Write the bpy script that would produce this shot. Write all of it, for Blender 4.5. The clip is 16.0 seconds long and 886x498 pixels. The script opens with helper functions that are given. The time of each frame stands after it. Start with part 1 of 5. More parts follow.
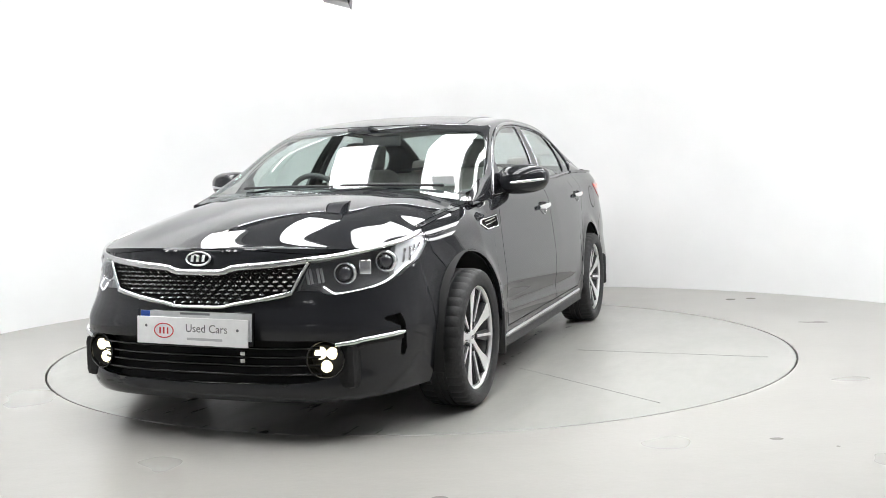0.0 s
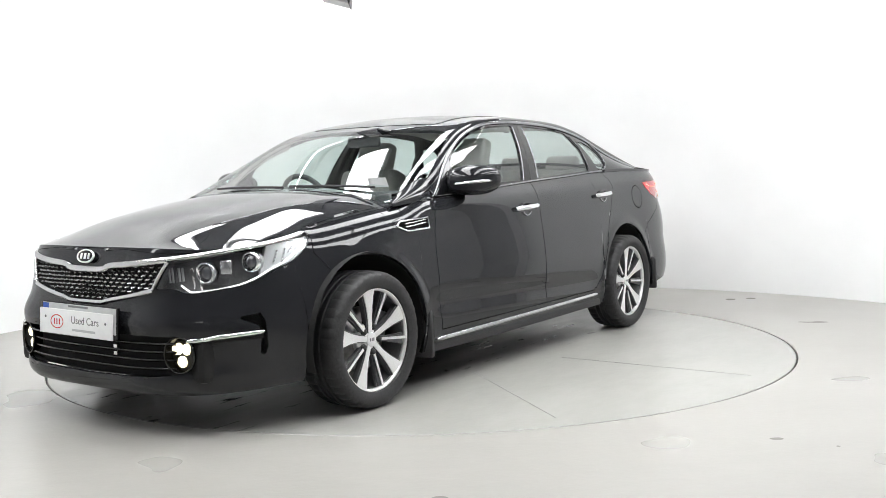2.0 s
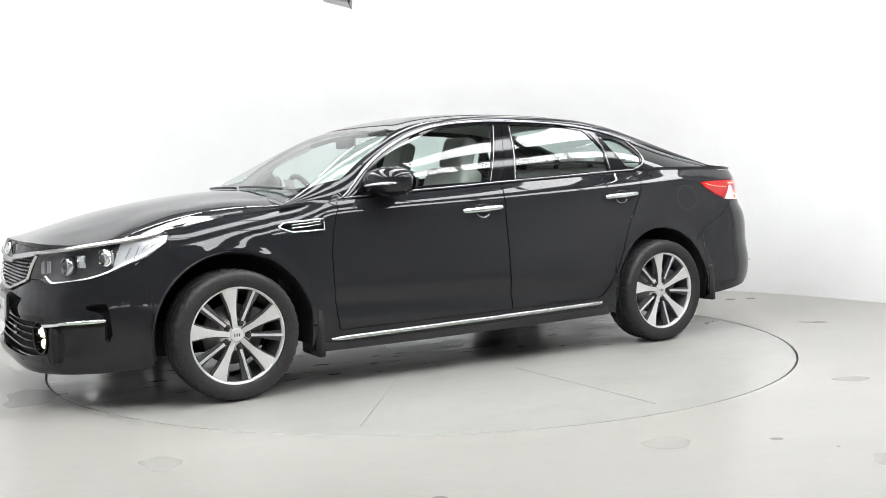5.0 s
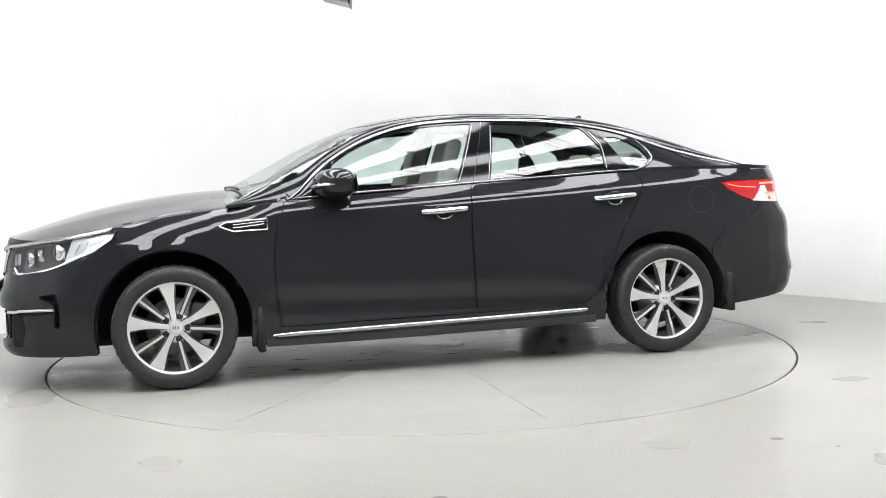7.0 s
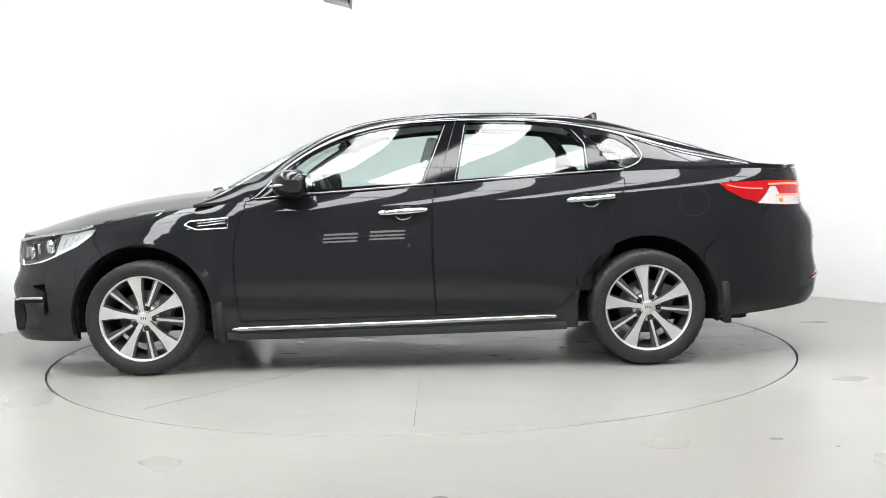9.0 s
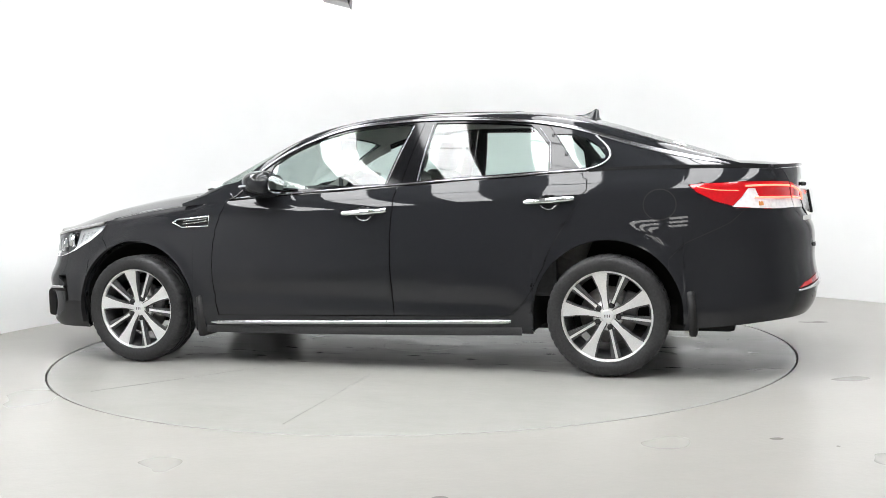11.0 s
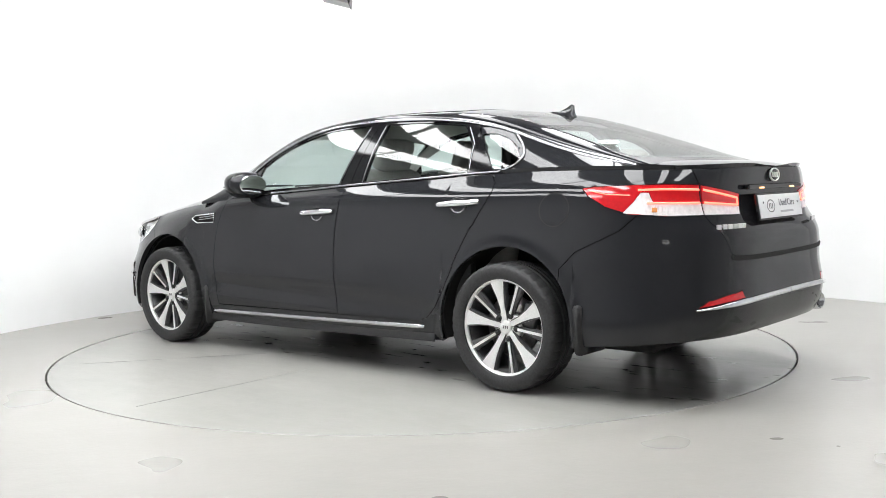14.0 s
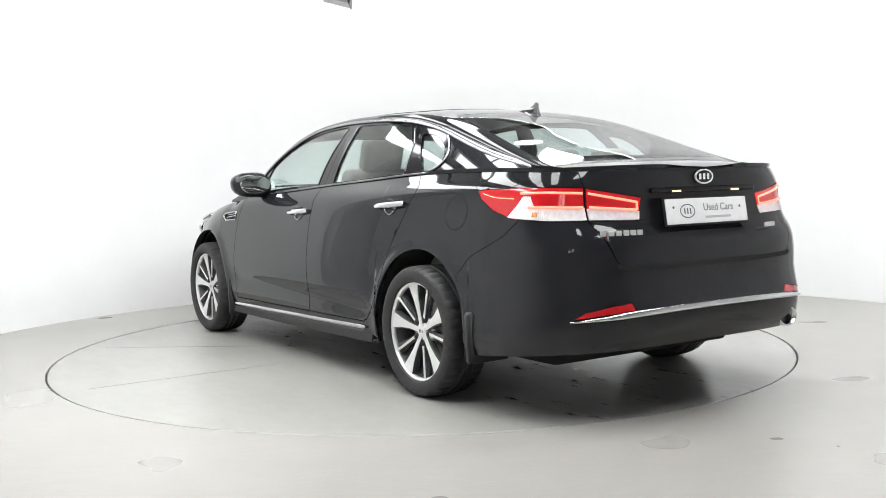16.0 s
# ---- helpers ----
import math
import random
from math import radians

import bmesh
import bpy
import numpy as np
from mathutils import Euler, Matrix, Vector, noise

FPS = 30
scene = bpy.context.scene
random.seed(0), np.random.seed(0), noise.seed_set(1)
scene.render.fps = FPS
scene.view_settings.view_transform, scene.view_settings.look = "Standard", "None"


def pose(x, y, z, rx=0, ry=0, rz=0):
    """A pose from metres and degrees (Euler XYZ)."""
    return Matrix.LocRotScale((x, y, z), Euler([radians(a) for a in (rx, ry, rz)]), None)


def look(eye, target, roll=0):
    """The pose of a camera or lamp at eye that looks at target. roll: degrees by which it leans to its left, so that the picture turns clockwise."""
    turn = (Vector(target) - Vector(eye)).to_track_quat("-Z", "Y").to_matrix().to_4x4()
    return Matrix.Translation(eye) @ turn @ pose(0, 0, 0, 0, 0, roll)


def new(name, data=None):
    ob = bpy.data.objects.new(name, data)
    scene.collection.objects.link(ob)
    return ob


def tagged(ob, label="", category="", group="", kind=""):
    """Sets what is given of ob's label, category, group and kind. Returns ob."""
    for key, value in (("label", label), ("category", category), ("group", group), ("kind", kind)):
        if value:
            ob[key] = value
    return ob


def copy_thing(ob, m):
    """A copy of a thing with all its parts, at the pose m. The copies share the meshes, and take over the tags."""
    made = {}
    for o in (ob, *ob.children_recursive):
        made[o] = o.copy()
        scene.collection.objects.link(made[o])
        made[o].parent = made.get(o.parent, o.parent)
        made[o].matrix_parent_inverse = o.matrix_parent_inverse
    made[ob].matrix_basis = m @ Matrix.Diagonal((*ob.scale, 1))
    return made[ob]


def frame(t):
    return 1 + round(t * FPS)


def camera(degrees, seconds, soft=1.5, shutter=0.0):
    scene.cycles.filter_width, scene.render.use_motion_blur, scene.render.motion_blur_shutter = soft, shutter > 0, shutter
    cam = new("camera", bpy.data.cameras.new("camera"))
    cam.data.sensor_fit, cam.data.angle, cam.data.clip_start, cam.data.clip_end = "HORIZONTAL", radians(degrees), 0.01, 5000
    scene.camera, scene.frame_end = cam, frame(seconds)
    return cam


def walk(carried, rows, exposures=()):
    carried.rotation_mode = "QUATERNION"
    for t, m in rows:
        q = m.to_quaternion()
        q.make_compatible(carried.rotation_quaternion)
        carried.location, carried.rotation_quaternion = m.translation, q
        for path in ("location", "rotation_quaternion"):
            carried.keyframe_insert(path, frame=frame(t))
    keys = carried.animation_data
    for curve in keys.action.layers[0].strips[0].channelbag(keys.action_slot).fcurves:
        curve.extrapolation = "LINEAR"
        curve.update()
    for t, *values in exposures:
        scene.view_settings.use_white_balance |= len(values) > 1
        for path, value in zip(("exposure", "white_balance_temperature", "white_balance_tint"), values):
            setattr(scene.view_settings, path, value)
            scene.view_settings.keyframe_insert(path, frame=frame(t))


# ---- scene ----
# ---------------------------------------------------------------- camera
cam = camera(48.48, 16.0, soft=0.85)
EYE = (0.0, -6.2624, 1.0547)
YAW, TILT, ROLL = radians(1.237), radians(4.065), -1.315
AIM = (EYE[0] + math.sin(YAW) * math.cos(TILT), EYE[1] + math.cos(YAW) * math.cos(TILT), EYE[2] - math.sin(TILT))
walk(cam, [(0.0, look(EYE, AIM, ROLL)), (16.0, look(EYE, AIM, ROLL))], exposures=[(0.0, 0.0), (16.0, 0.0)])

# ---------------------------------------------------------------- world
world = bpy.data.worlds.new("world")
scene.world = world
world.use_nodes = True
world.node_tree.nodes["Background"].inputs[0].default_value = (0.9, 0.95, 1.0, 1)
world.node_tree.nodes["Background"].inputs[1].default_value = 0.05

LAMP_POWER = 12.0
WASH_POWER = 30.0


# ---------------------------------------------------------------- materials
def material(name, color, rough=0.5, metal=0.0, coat=0.0, spec=0.5, grain=0.0, grain_scale=40.0, bump=0.0, bump_scale=200.0, emit=None, power=0.0, coat_rough=0.03):
    m = bpy.data.materials.new(name)
    m.use_nodes = True
    nt = m.node_tree
    b = nt.nodes["Principled BSDF"]
    b.inputs["Base Color"].default_value = (*color, 1)
    b.inputs["Roughness"].default_value = rough
    b.inputs["Metallic"].default_value = metal
    b.inputs["Coat Weight"].default_value = coat
    b.inputs["Coat Roughness"].default_value = coat_rough
    b.inputs["Coat IOR"].default_value = 1.46
    b.inputs["Specular IOR Level"].default_value = spec
    co = nt.nodes.new("ShaderNodeTexCoord")
    if grain:
        n = nt.nodes.new("ShaderNodeTexNoise")
        n.inputs["Scale"].default_value = grain_scale
        n.inputs["Detail"].default_value = 6
        nt.links.new(co.outputs["Object"], n.inputs["Vector"])
        r = nt.nodes.new("ShaderNodeMapRange")
        r.inputs["From Min"].default_value, r.inputs["From Max"].default_value = 0.3, 0.7
        r.inputs["To Min"].default_value, r.inputs["To Max"].default_value = 1 - grain, 1 + grain
        nt.links.new(n.outputs["Fac"], r.inputs["Value"])
        mul = nt.nodes.new("ShaderNodeVectorMath")
        mul.operation = "SCALE"
        mul.inputs[0].default_value = color
        nt.links.new(r.outputs[0], mul.inputs["Scale"])
        nt.links.new(mul.outputs[0], b.inputs["Base Color"])
        rr = nt.nodes.new("ShaderNodeMapRange")
        rr.inputs["To Min"].default_value, rr.inputs["To Max"].default_value = max(0, rough - grain * 0.2), min(1, rough + grain * 0.2)
        nt.links.new(n.outputs["Fac"], rr.inputs["Value"])
        nt.links.new(rr.outputs[0], b.inputs["Roughness"])
    if bump:
        n = nt.nodes.new("ShaderNodeTexNoise")
        n.inputs["Scale"].default_value = bump_scale
        n.inputs["Detail"].default_value = 4
        nt.links.new(co.outputs["Object"], n.inputs["Vector"])
        bp = nt.nodes.new("ShaderNodeBump")
        bp.inputs["Strength"].default_value = bump
        bp.inputs["Distance"].default_value = 0.002
        nt.links.new(n.outputs["Fac"], bp.inputs["Height"])
        nt.links.new(bp.outputs[0], b.inputs["Normal"])
    if emit:
        b.inputs["Emission Color"].default_value = (*emit, 1)
        b.inputs["Emission Strength"].default_value = power
    return m


def glass_material(name, tint, ior=1.5, rough=0.0):
    """Clear or tinted pane: light goes straight through, gloss by Fresnel."""
    m = bpy.data.materials.new(name)
    m.use_nodes = True
    nt = m.node_tree
    nt.nodes.remove(nt.nodes["Principled BSDF"])
    tr = nt.nodes.new("ShaderNodeBsdfTransparent")
    tr.inputs[0].default_value = (*tint, 1)
    gl = nt.nodes.new("ShaderNodeBsdfGlossy")
    gl.inputs["Roughness"].default_value = rough
    lw = nt.nodes.new("ShaderNodeLayerWeight")
    lw.inputs["Blend"].default_value = 0.5
    pw = nt.nodes.new("ShaderNodeMath")
    pw.operation = "POWER"
    pw.inputs[1].default_value = 4.0
    nt.links.new(lw.outputs["Facing"], pw.inputs[0])
    fr = nt.nodes.new("ShaderNodeMapRange")
    fr.inputs["To Min"].default_value, fr.inputs["To Max"].default_value = 2 * ((ior - 1) / (ior + 1)) ** 2, 0.95
    nt.links.new(pw.outputs[0], fr.inputs["Value"])
    mix = nt.nodes.new("ShaderNodeMixShader")
    nt.links.new(fr.outputs[0], mix.inputs[0])
    nt.links.new(tr.outputs[0], mix.inputs[1])
    nt.links.new(gl.outputs[0], mix.inputs[2])
    nt.links.new(mix.outputs[0], nt.nodes["Material Output"].inputs[0])
    return m


def floor_material(name, base, seed, marks, gloss=(0.24, 0.36), wet=None):
    """Pale painted concrete: broad cloudy stains, fine scuffs, small dark specks, satin gloss."""
    m = bpy.data.materials.new(name)
    m.use_nodes = True
    nt = m.node_tree
    b = nt.nodes["Principled BSDF"]
    co = nt.nodes.new("ShaderNodeTexCoord")

    def noise_node(scale, detail, lo, hi, a, z, stretch=(1, 1, 1)):
        mp = nt.nodes.new("ShaderNodeMapping")
        mp.inputs["Location"].default_value = (seed, seed * 2, 0)
        mp.inputs["Scale"].default_value = stretch
        nt.links.new(co.outputs["Object"], mp.inputs["Vector"])
        n = nt.nodes.new("ShaderNodeTexNoise")
        n.inputs["Scale"].default_value, n.inputs["Detail"].default_value = scale, detail
        nt.links.new(mp.outputs[0], n.inputs["Vector"])
        r = nt.nodes.new("ShaderNodeMapRange")
        for k, v in (("From Min", lo), ("From Max", hi), ("To Min", a), ("To Max", z)):
            r.inputs[k].default_value = v
        nt.links.new(n.outputs["Fac"], r.inputs["Value"])
        return r.outputs[0]

    def times(p, q):
        k = nt.nodes.new("ShaderNodeMath")
        k.operation = "MULTIPLY"
        nt.links.new(p, k.inputs[0])
        nt.links.new(q, k.inputs[1])
        return k.outputs[0]

    v = times(noise_node(0.9, 8, 0.15, 0.85, 0.93, 1.07, (1, 1.8, 1)), noise_node(7, 10, 0.1, 0.9, 0.96, 1.04, (1, 2.2, 1)))
    v = times(v, noise_node(2.2, 10, 0.50, 0.80, 1.0, 1.0 - 0.05 * marks, (1, 1.6, 1)))
    v = times(v, noise_node(9, 8, 0.55, 0.80, 1.0, 1.0 - 0.025 * marks, (1, 2.5, 1)))
    v = times(v, noise_node(38, 2, 0.77, 0.80, 1.0, 1.0 - 0.06 * marks))
    rough = noise_node(1.6, 2, 0.15, 0.85, *gloss)
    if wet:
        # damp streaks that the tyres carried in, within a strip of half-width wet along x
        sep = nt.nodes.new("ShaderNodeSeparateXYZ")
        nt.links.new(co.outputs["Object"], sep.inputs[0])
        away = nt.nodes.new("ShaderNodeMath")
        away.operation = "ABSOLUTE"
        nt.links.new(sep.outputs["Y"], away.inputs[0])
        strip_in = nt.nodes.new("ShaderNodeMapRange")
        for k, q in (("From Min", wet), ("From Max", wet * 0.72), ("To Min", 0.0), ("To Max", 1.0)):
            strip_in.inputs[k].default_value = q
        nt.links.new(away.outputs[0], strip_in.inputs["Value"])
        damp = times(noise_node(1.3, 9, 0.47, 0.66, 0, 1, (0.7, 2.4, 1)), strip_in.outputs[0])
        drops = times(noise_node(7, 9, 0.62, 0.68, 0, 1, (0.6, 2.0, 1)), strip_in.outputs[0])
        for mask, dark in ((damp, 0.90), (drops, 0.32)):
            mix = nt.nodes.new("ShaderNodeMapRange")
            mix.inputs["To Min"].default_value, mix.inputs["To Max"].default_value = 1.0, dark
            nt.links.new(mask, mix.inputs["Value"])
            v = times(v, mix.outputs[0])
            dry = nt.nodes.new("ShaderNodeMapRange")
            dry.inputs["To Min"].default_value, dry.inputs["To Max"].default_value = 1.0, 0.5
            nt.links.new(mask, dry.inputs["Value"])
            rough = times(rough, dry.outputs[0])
    nt.links.new(rough, b.inputs["Roughness"])
    sc = nt.nodes.new("ShaderNodeVectorMath")
    sc.operation = "SCALE"
    sc.inputs[0].default_value = base
    nt.links.new(v, sc.inputs["Scale"])
    nt.links.new(sc.outputs[0], b.inputs["Base Color"])
    bp = nt.nodes.new("ShaderNodeBump")
    bp.inputs["Strength"].default_value, bp.inputs["Distance"].default_value = 0.2, 0.002
    nt.links.new(noise_node(35, 5, 0.2, 0.8, 0, 1), bp.inputs["Height"])
    nt.links.new(bp.outputs[0], b.inputs["Normal"])
    return m


PAINT = material("black_paint", (0.0165, 0.0172, 0.0195), 0.5, coat=1.0, spec=0.0, grain=0.25, grain_scale=900, coat_rough=0.015)
GLOSS = material("gloss_black", (0.006, 0.006, 0.007), 0.08, spec=0.5, grain=0.15, grain_scale=60)
PLASTIC = material("black_plastic", (0.018, 0.018, 0.019), 0.55, grain=0.3, grain_scale=150, bump=0.3, bump_scale=700)
INNER = material("dark_liner", (0.008, 0.008, 0.008), 0.8, grain=0.3, grain_scale=80)
RUBBER = material("tyre_rubber", (0.022, 0.022, 0.023), 0.62, grain=0.35, grain_scale=90, bump=0.3, bump_scale=400)
CHROME = material("chrome", (0.82, 0.83, 0.84), 0.14, metal=1.0, grain=0.04, grain_scale=60)
SILL_BRIGHT = material("sill_brightwork", (0.55, 0.55, 0.56), 0.24, metal=1.0, grain=0.05, grain_scale=60)
BRIGHTWORK = material("window_brightwork", (0.24, 0.24, 0.25), 0.18, metal=1.0, grain=0.05, grain_scale=60)
SATIN = material("satin_chrome", (0.7, 0.7, 0.7), 0.22, metal=1.0, grain=0.05, grain_scale=80)
MACHINED = material("machined_alloy", (0.85, 0.85, 0.84), 0.33, metal=0.55, grain=0.05, grain_scale=120)
GUNMETAL = material("grey_alloy_paint", (0.11, 0.11, 0.112), 0.38, metal=0.4, grain=0.12, grain_scale=100)
STEEL = material("brake_steel", (0.3, 0.29, 0.28), 0.4, metal=0.9, grain=0.2, grain_scale=50)
GLASS = glass_material("tinted_glass", (0.84, 0.925, 0.90), 1.55)
LENS = glass_material("clear_lens", (0.93, 0.94, 0.95), 1.45)
RED_LENS = material("red_lens", (0.45, 0.008, 0.012), 0.12, coat=1.0, grain=0.1, grain_scale=80, emit=(1.0, 0.02, 0.03), power=0.12)
RED_GLOW = material("red_light_bar", (0.8, 0.05, 0.03), 0.2, coat=1.0, emit=(1.0, 0.16, 0.10), power=3.0)
CLEAR_TAIL = material("clear_tail_lens", (0.86, 0.83, 0.83), 0.15, coat=1.0, grain=0.1, grain_scale=60)
WHITE_GLOW = material("lit_led", (1, 1, 1), 0.2, emit=(1.0, 0.90, 0.58), power=2.2)
DRL = material("daytime_light", (0.9, 0.9, 0.9), 0.2, emit=(1.0, 1.0, 1.0), power=1.6)
AMBER = material("amber_lens", (0.75, 0.32, 0.1), 0.2, coat=1.0, grain=0.1)
PLATE_WHITE = material("plate_white", (0.87, 0.87, 0.87), 0.3, grain=0.03, grain_scale=30)
PLATE_GREY = material("plate_grey", (0.5, 0.51, 0.52), 0.35, grain=0.05)
PLATE_BLUE = material("plate_blue", (0.02, 0.08, 0.4), 0.4, grain=0.05)
RED_INK = material("red_ink", (0.55, 0.02, 0.03), 0.5, grain=0.05)
GREY_INK = material("grey_ink", (0.14, 0.14, 0.15), 0.5, grain=0.05)
PALE_INK = material("pale_ink", (0.5, 0.5, 0.51), 0.5, grain=0.05)
LEATHER = material("pale_leather", (0.30, 0.29, 0.27), 0.5, grain=0.12, grain_scale=30, bump=0.3, bump_scale=250)
DARK_TRIM = material("dark_cabin_trim", (0.035, 0.035, 0.037), 0.6, grain=0.2, grain_scale=60, bump=0.2)
HEADLINER = material("headliner_fabric", (0.55, 0.54, 0.52), 0.9, grain=0.1, grain_scale=90)
WALL_PAINT = material("white_wall_paint", (0.91, 0.918, 0.92), 0.7, grain=0.02, grain_scale=2.0, bump=0.1, bump_scale=60)
BACK_PAINT = material("grey_studio_paint", (0.62, 0.62, 0.63), 0.8, grain=0.1, grain_scale=2.0, bump=0.1)
CEILING_PAINT = material("dark_ceiling_paint", (0.22, 0.22, 0.22), 0.8, grain=0.1, grain_scale=3.0)
FLOOR = floor_material("pale_concrete", (0.350, 0.341, 0.317), 3.0, 0.5, (0.26, 0.31))
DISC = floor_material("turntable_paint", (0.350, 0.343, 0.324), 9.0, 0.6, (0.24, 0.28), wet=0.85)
JOINT = material("deck_joint", (0.16, 0.155, 0.145), 0.6, grain=0.5, grain_scale=6)
GROOVE = material("dark_groove", (0.02, 0.02, 0.02), 0.8, grain=0.2)
PANEL_GLOW = material("light_panel", (0.9, 0.9, 0.9), 0.5, emit=(0.98, 0.99, 1.0), power=LAMP_POWER)
HATCH_GLOW = material("wall_light_tube", (0.9, 0.9, 0.9), 0.5, emit=(1.0, 0.99, 0.97), power=6.0)
# glowing face of the unseen lights added to brighten the wall
WASH_GLOW = material("added_wash_face", (0.9, 0.9, 0.9), 0.5, emit=(1.0, 1.0, 1.0), power=WASH_POWER)
FIXTURE = material("white_fixture", (0.7, 0.7, 0.7), 0.4, grain=0.05)
FIXTURE_GREY = material("pale_grey_fixture", (0.62, 0.62, 0.63), 0.45, grain=0.06)
FIXTURE_DARK = material("black_fixture", (0.02, 0.02, 0.02), 0.4, grain=0.1)


# ---------------------------------------------------------------- mesh helpers
def smooth_curve(xs, ys, blur=0.0):
    """Monotone cubic through the knots, held flat past the ends; blur evens out its bends over that length."""
    xs, ys = np.array(xs, float), np.array(ys, float)
    if xs[0] > xs[-1]:
        xs, ys = xs[::-1], ys[::-1]
    h = np.diff(xs)
    d = np.diff(ys) / h
    m = np.zeros(len(xs))
    m[0], m[-1] = d[0], d[-1]
    for i in range(1, len(xs) - 1):
        if d[i - 1] * d[i] > 0:
            w1, w2 = 2 * h[i] + h[i - 1], h[i] + 2 * h[i - 1]
            m[i] = (w1 + w2) / (w1 / d[i - 1] + w2 / d[i])

    def f(x):
        x = np.clip(np.asarray(x, float), xs[0], xs[-1])
        i = np.clip(np.searchsorted(xs, x) - 1, 0, len(h) - 1)
        t = (x - xs[i]) / h[i]
        return ((2 * t ** 3 - 3 * t ** 2 + 1) * ys[i] + (t ** 3 - 2 * t ** 2 + t) * h[i] * m[i]
                + (-2 * t ** 3 + 3 * t ** 2) * ys[i + 1] + (t ** 3 - t ** 2) * h[i] * m[i + 1])
    if not blur:
        return f
    gx = np.linspace(xs[0], xs[-1], 1201)
    dx = gx[1] - gx[0]
    n = max(2, int(3 * blur / dx))
    gy = f(gx)
    n = min(n, 1100)
    pad = np.concatenate([2 * gy[0] - gy[n:0:-1], gy, 2 * gy[-1] - gy[-2:-n - 2:-1]])
    k = np.exp(-0.5 * (np.arange(-n, n + 1) * dx / blur) ** 2)
    sy = np.convolve(pad, k / k.sum(), "valid")
    return lambda x: np.interp(x, gx, sy)


def step(a, b, x):
    t = np.clip((np.asarray(x, float) - a) / (b - a), 0, 1)
    return t * t * (3 - 2 * t)


def part(name, bm, mat, parent, label="", smooth=True, at=None):
    me = bpy.data.meshes.new(name)
    for f in bm.faces:
        f.smooth = smooth
    bm.to_mesh(me)
    bm.free()
    for m in (mat if isinstance(mat, (list, tuple)) else [mat]):
        me.materials.append(m)
    ob = new(name, me)
    if parent is not None:
        ob.parent = parent
    if at is not None:
        ob.matrix_basis = at
    if label:
        tagged(ob, label)
    return ob


def thing(name, label, category, group="", kind=""):
    return tagged(new(name), label, category, group, kind)


def sharpen(bm, degrees=35):
    for e in bm.edges:
        if len(e.link_faces) == 2 and e.calc_face_angle(0) > radians(degrees):
            e.smooth = False


def box(bm, centre, size, bevel=0.0, turn=None, segs=2):
    m = Matrix.Translation(centre) @ (turn.to_4x4() if turn else Matrix()) @ Matrix.Diagonal((*size, 1))
    g = bmesh.ops.create_cube(bm, size=1, matrix=m)
    if bevel:
        es = list({e for v in g["verts"] for e in v.link_edges})
        bmesh.ops.bevel(bm, geom=es, offset=bevel, segments=segs, affect="EDGES", profile=0.6)
    return bm


def lathe(bm, profile, m=Matrix(), n=48, closed=False, caps=True):
    """Turns (radius, height) pairs round the z axis of m."""
    rings = []
    for r, z in profile:
        rings.append([bm.verts.new(m @ Vector((r * math.cos(2 * math.pi * k / n), r * math.sin(2 * math.pi * k / n), z))) for k in range(n)])
    pairs = list(zip(rings, rings[1:])) + ([(rings[-1], rings[0])] if closed else [])
    for a, b in pairs:
        for k in range(n):
            bm.faces.new((a[k], a[(k + 1) % n], b[(k + 1) % n], b[k]))
    if not closed and caps:
        for r in (rings[0], rings[-1]):
            if profile[0 if r is rings[0] else -1][0] > 1e-4:
                bm.faces.new(r)
    return bm


def tube(bm, path, r, n=8, flat=1.0, up=(0, 0, 1)):
    """A bar of round or flattened section along a path."""
    rings = []
    pts = [Vector(p) for p in path]
    for i, p in enumerate(pts):
        d = (pts[min(i + 1, len(pts) - 1)] - pts[max(i - 1, 0)]).normalized()
        s = d.cross(Vector(up)).normalized()
        u = s.cross(d)
        rr = r[i] if isinstance(r, (list, tuple)) else r
        rings.append([bm.verts.new(p + s * rr * flat * math.cos(2 * math.pi * k / n) + u * rr * math.sin(2 * math.pi * k / n)) for k in range(n)])
    for a, b in zip(rings, rings[1:]):
        for k in range(n):
            bm.faces.new((a[k], a[(k + 1) % n], b[(k + 1) % n], b[k]))
    bm.faces.new(rings[0])
    bm.faces.new(rings[-1])
    bmesh.ops.recalc_face_normals(bm, faces=bm.faces[:])
    return bm


def prism(bm, outline, depth, m=Matrix(), bevel=0.0):
    """A flat outline in the xy plane of m, given depth along z."""
    vs = [bm.verts.new(m @ Vector((x, y, 0))) for x, y in outline]
    f = bm.faces.new(vs)
    g = bmesh.ops.extrude_face_region(bm, geom=[f])
    up = (m.to_3x3() @ Vector((0, 0, depth)))
    top = [v for v in g["geom"] if isinstance(v, bmesh.types.BMVert)]
    for v in top:
        v.co += up
    fs = list({fc for v in vs + top for fc in v.link_faces})
    bmesh.ops.recalc_face_normals(bm, faces=fs)
    if bevel:
        es = [e for e in {e for v in top for e in v.link_edges} if all(v in top for v in e.verts)]
        bmesh.ops.bevel(bm, geom=es, offset=bevel, segments=2, affect="EDGES")
    return bm


def inside(x, y, poly):
    hit = False
    for (x0, y0), (x1, y1) in zip(poly, poly[1:] + poly[:1]):
        if (y0 > y) != (y1 > y) and x < (x1 - x0) * (y - y0) / (y1 - y0) + x0:
            hit = not hit
    return hit


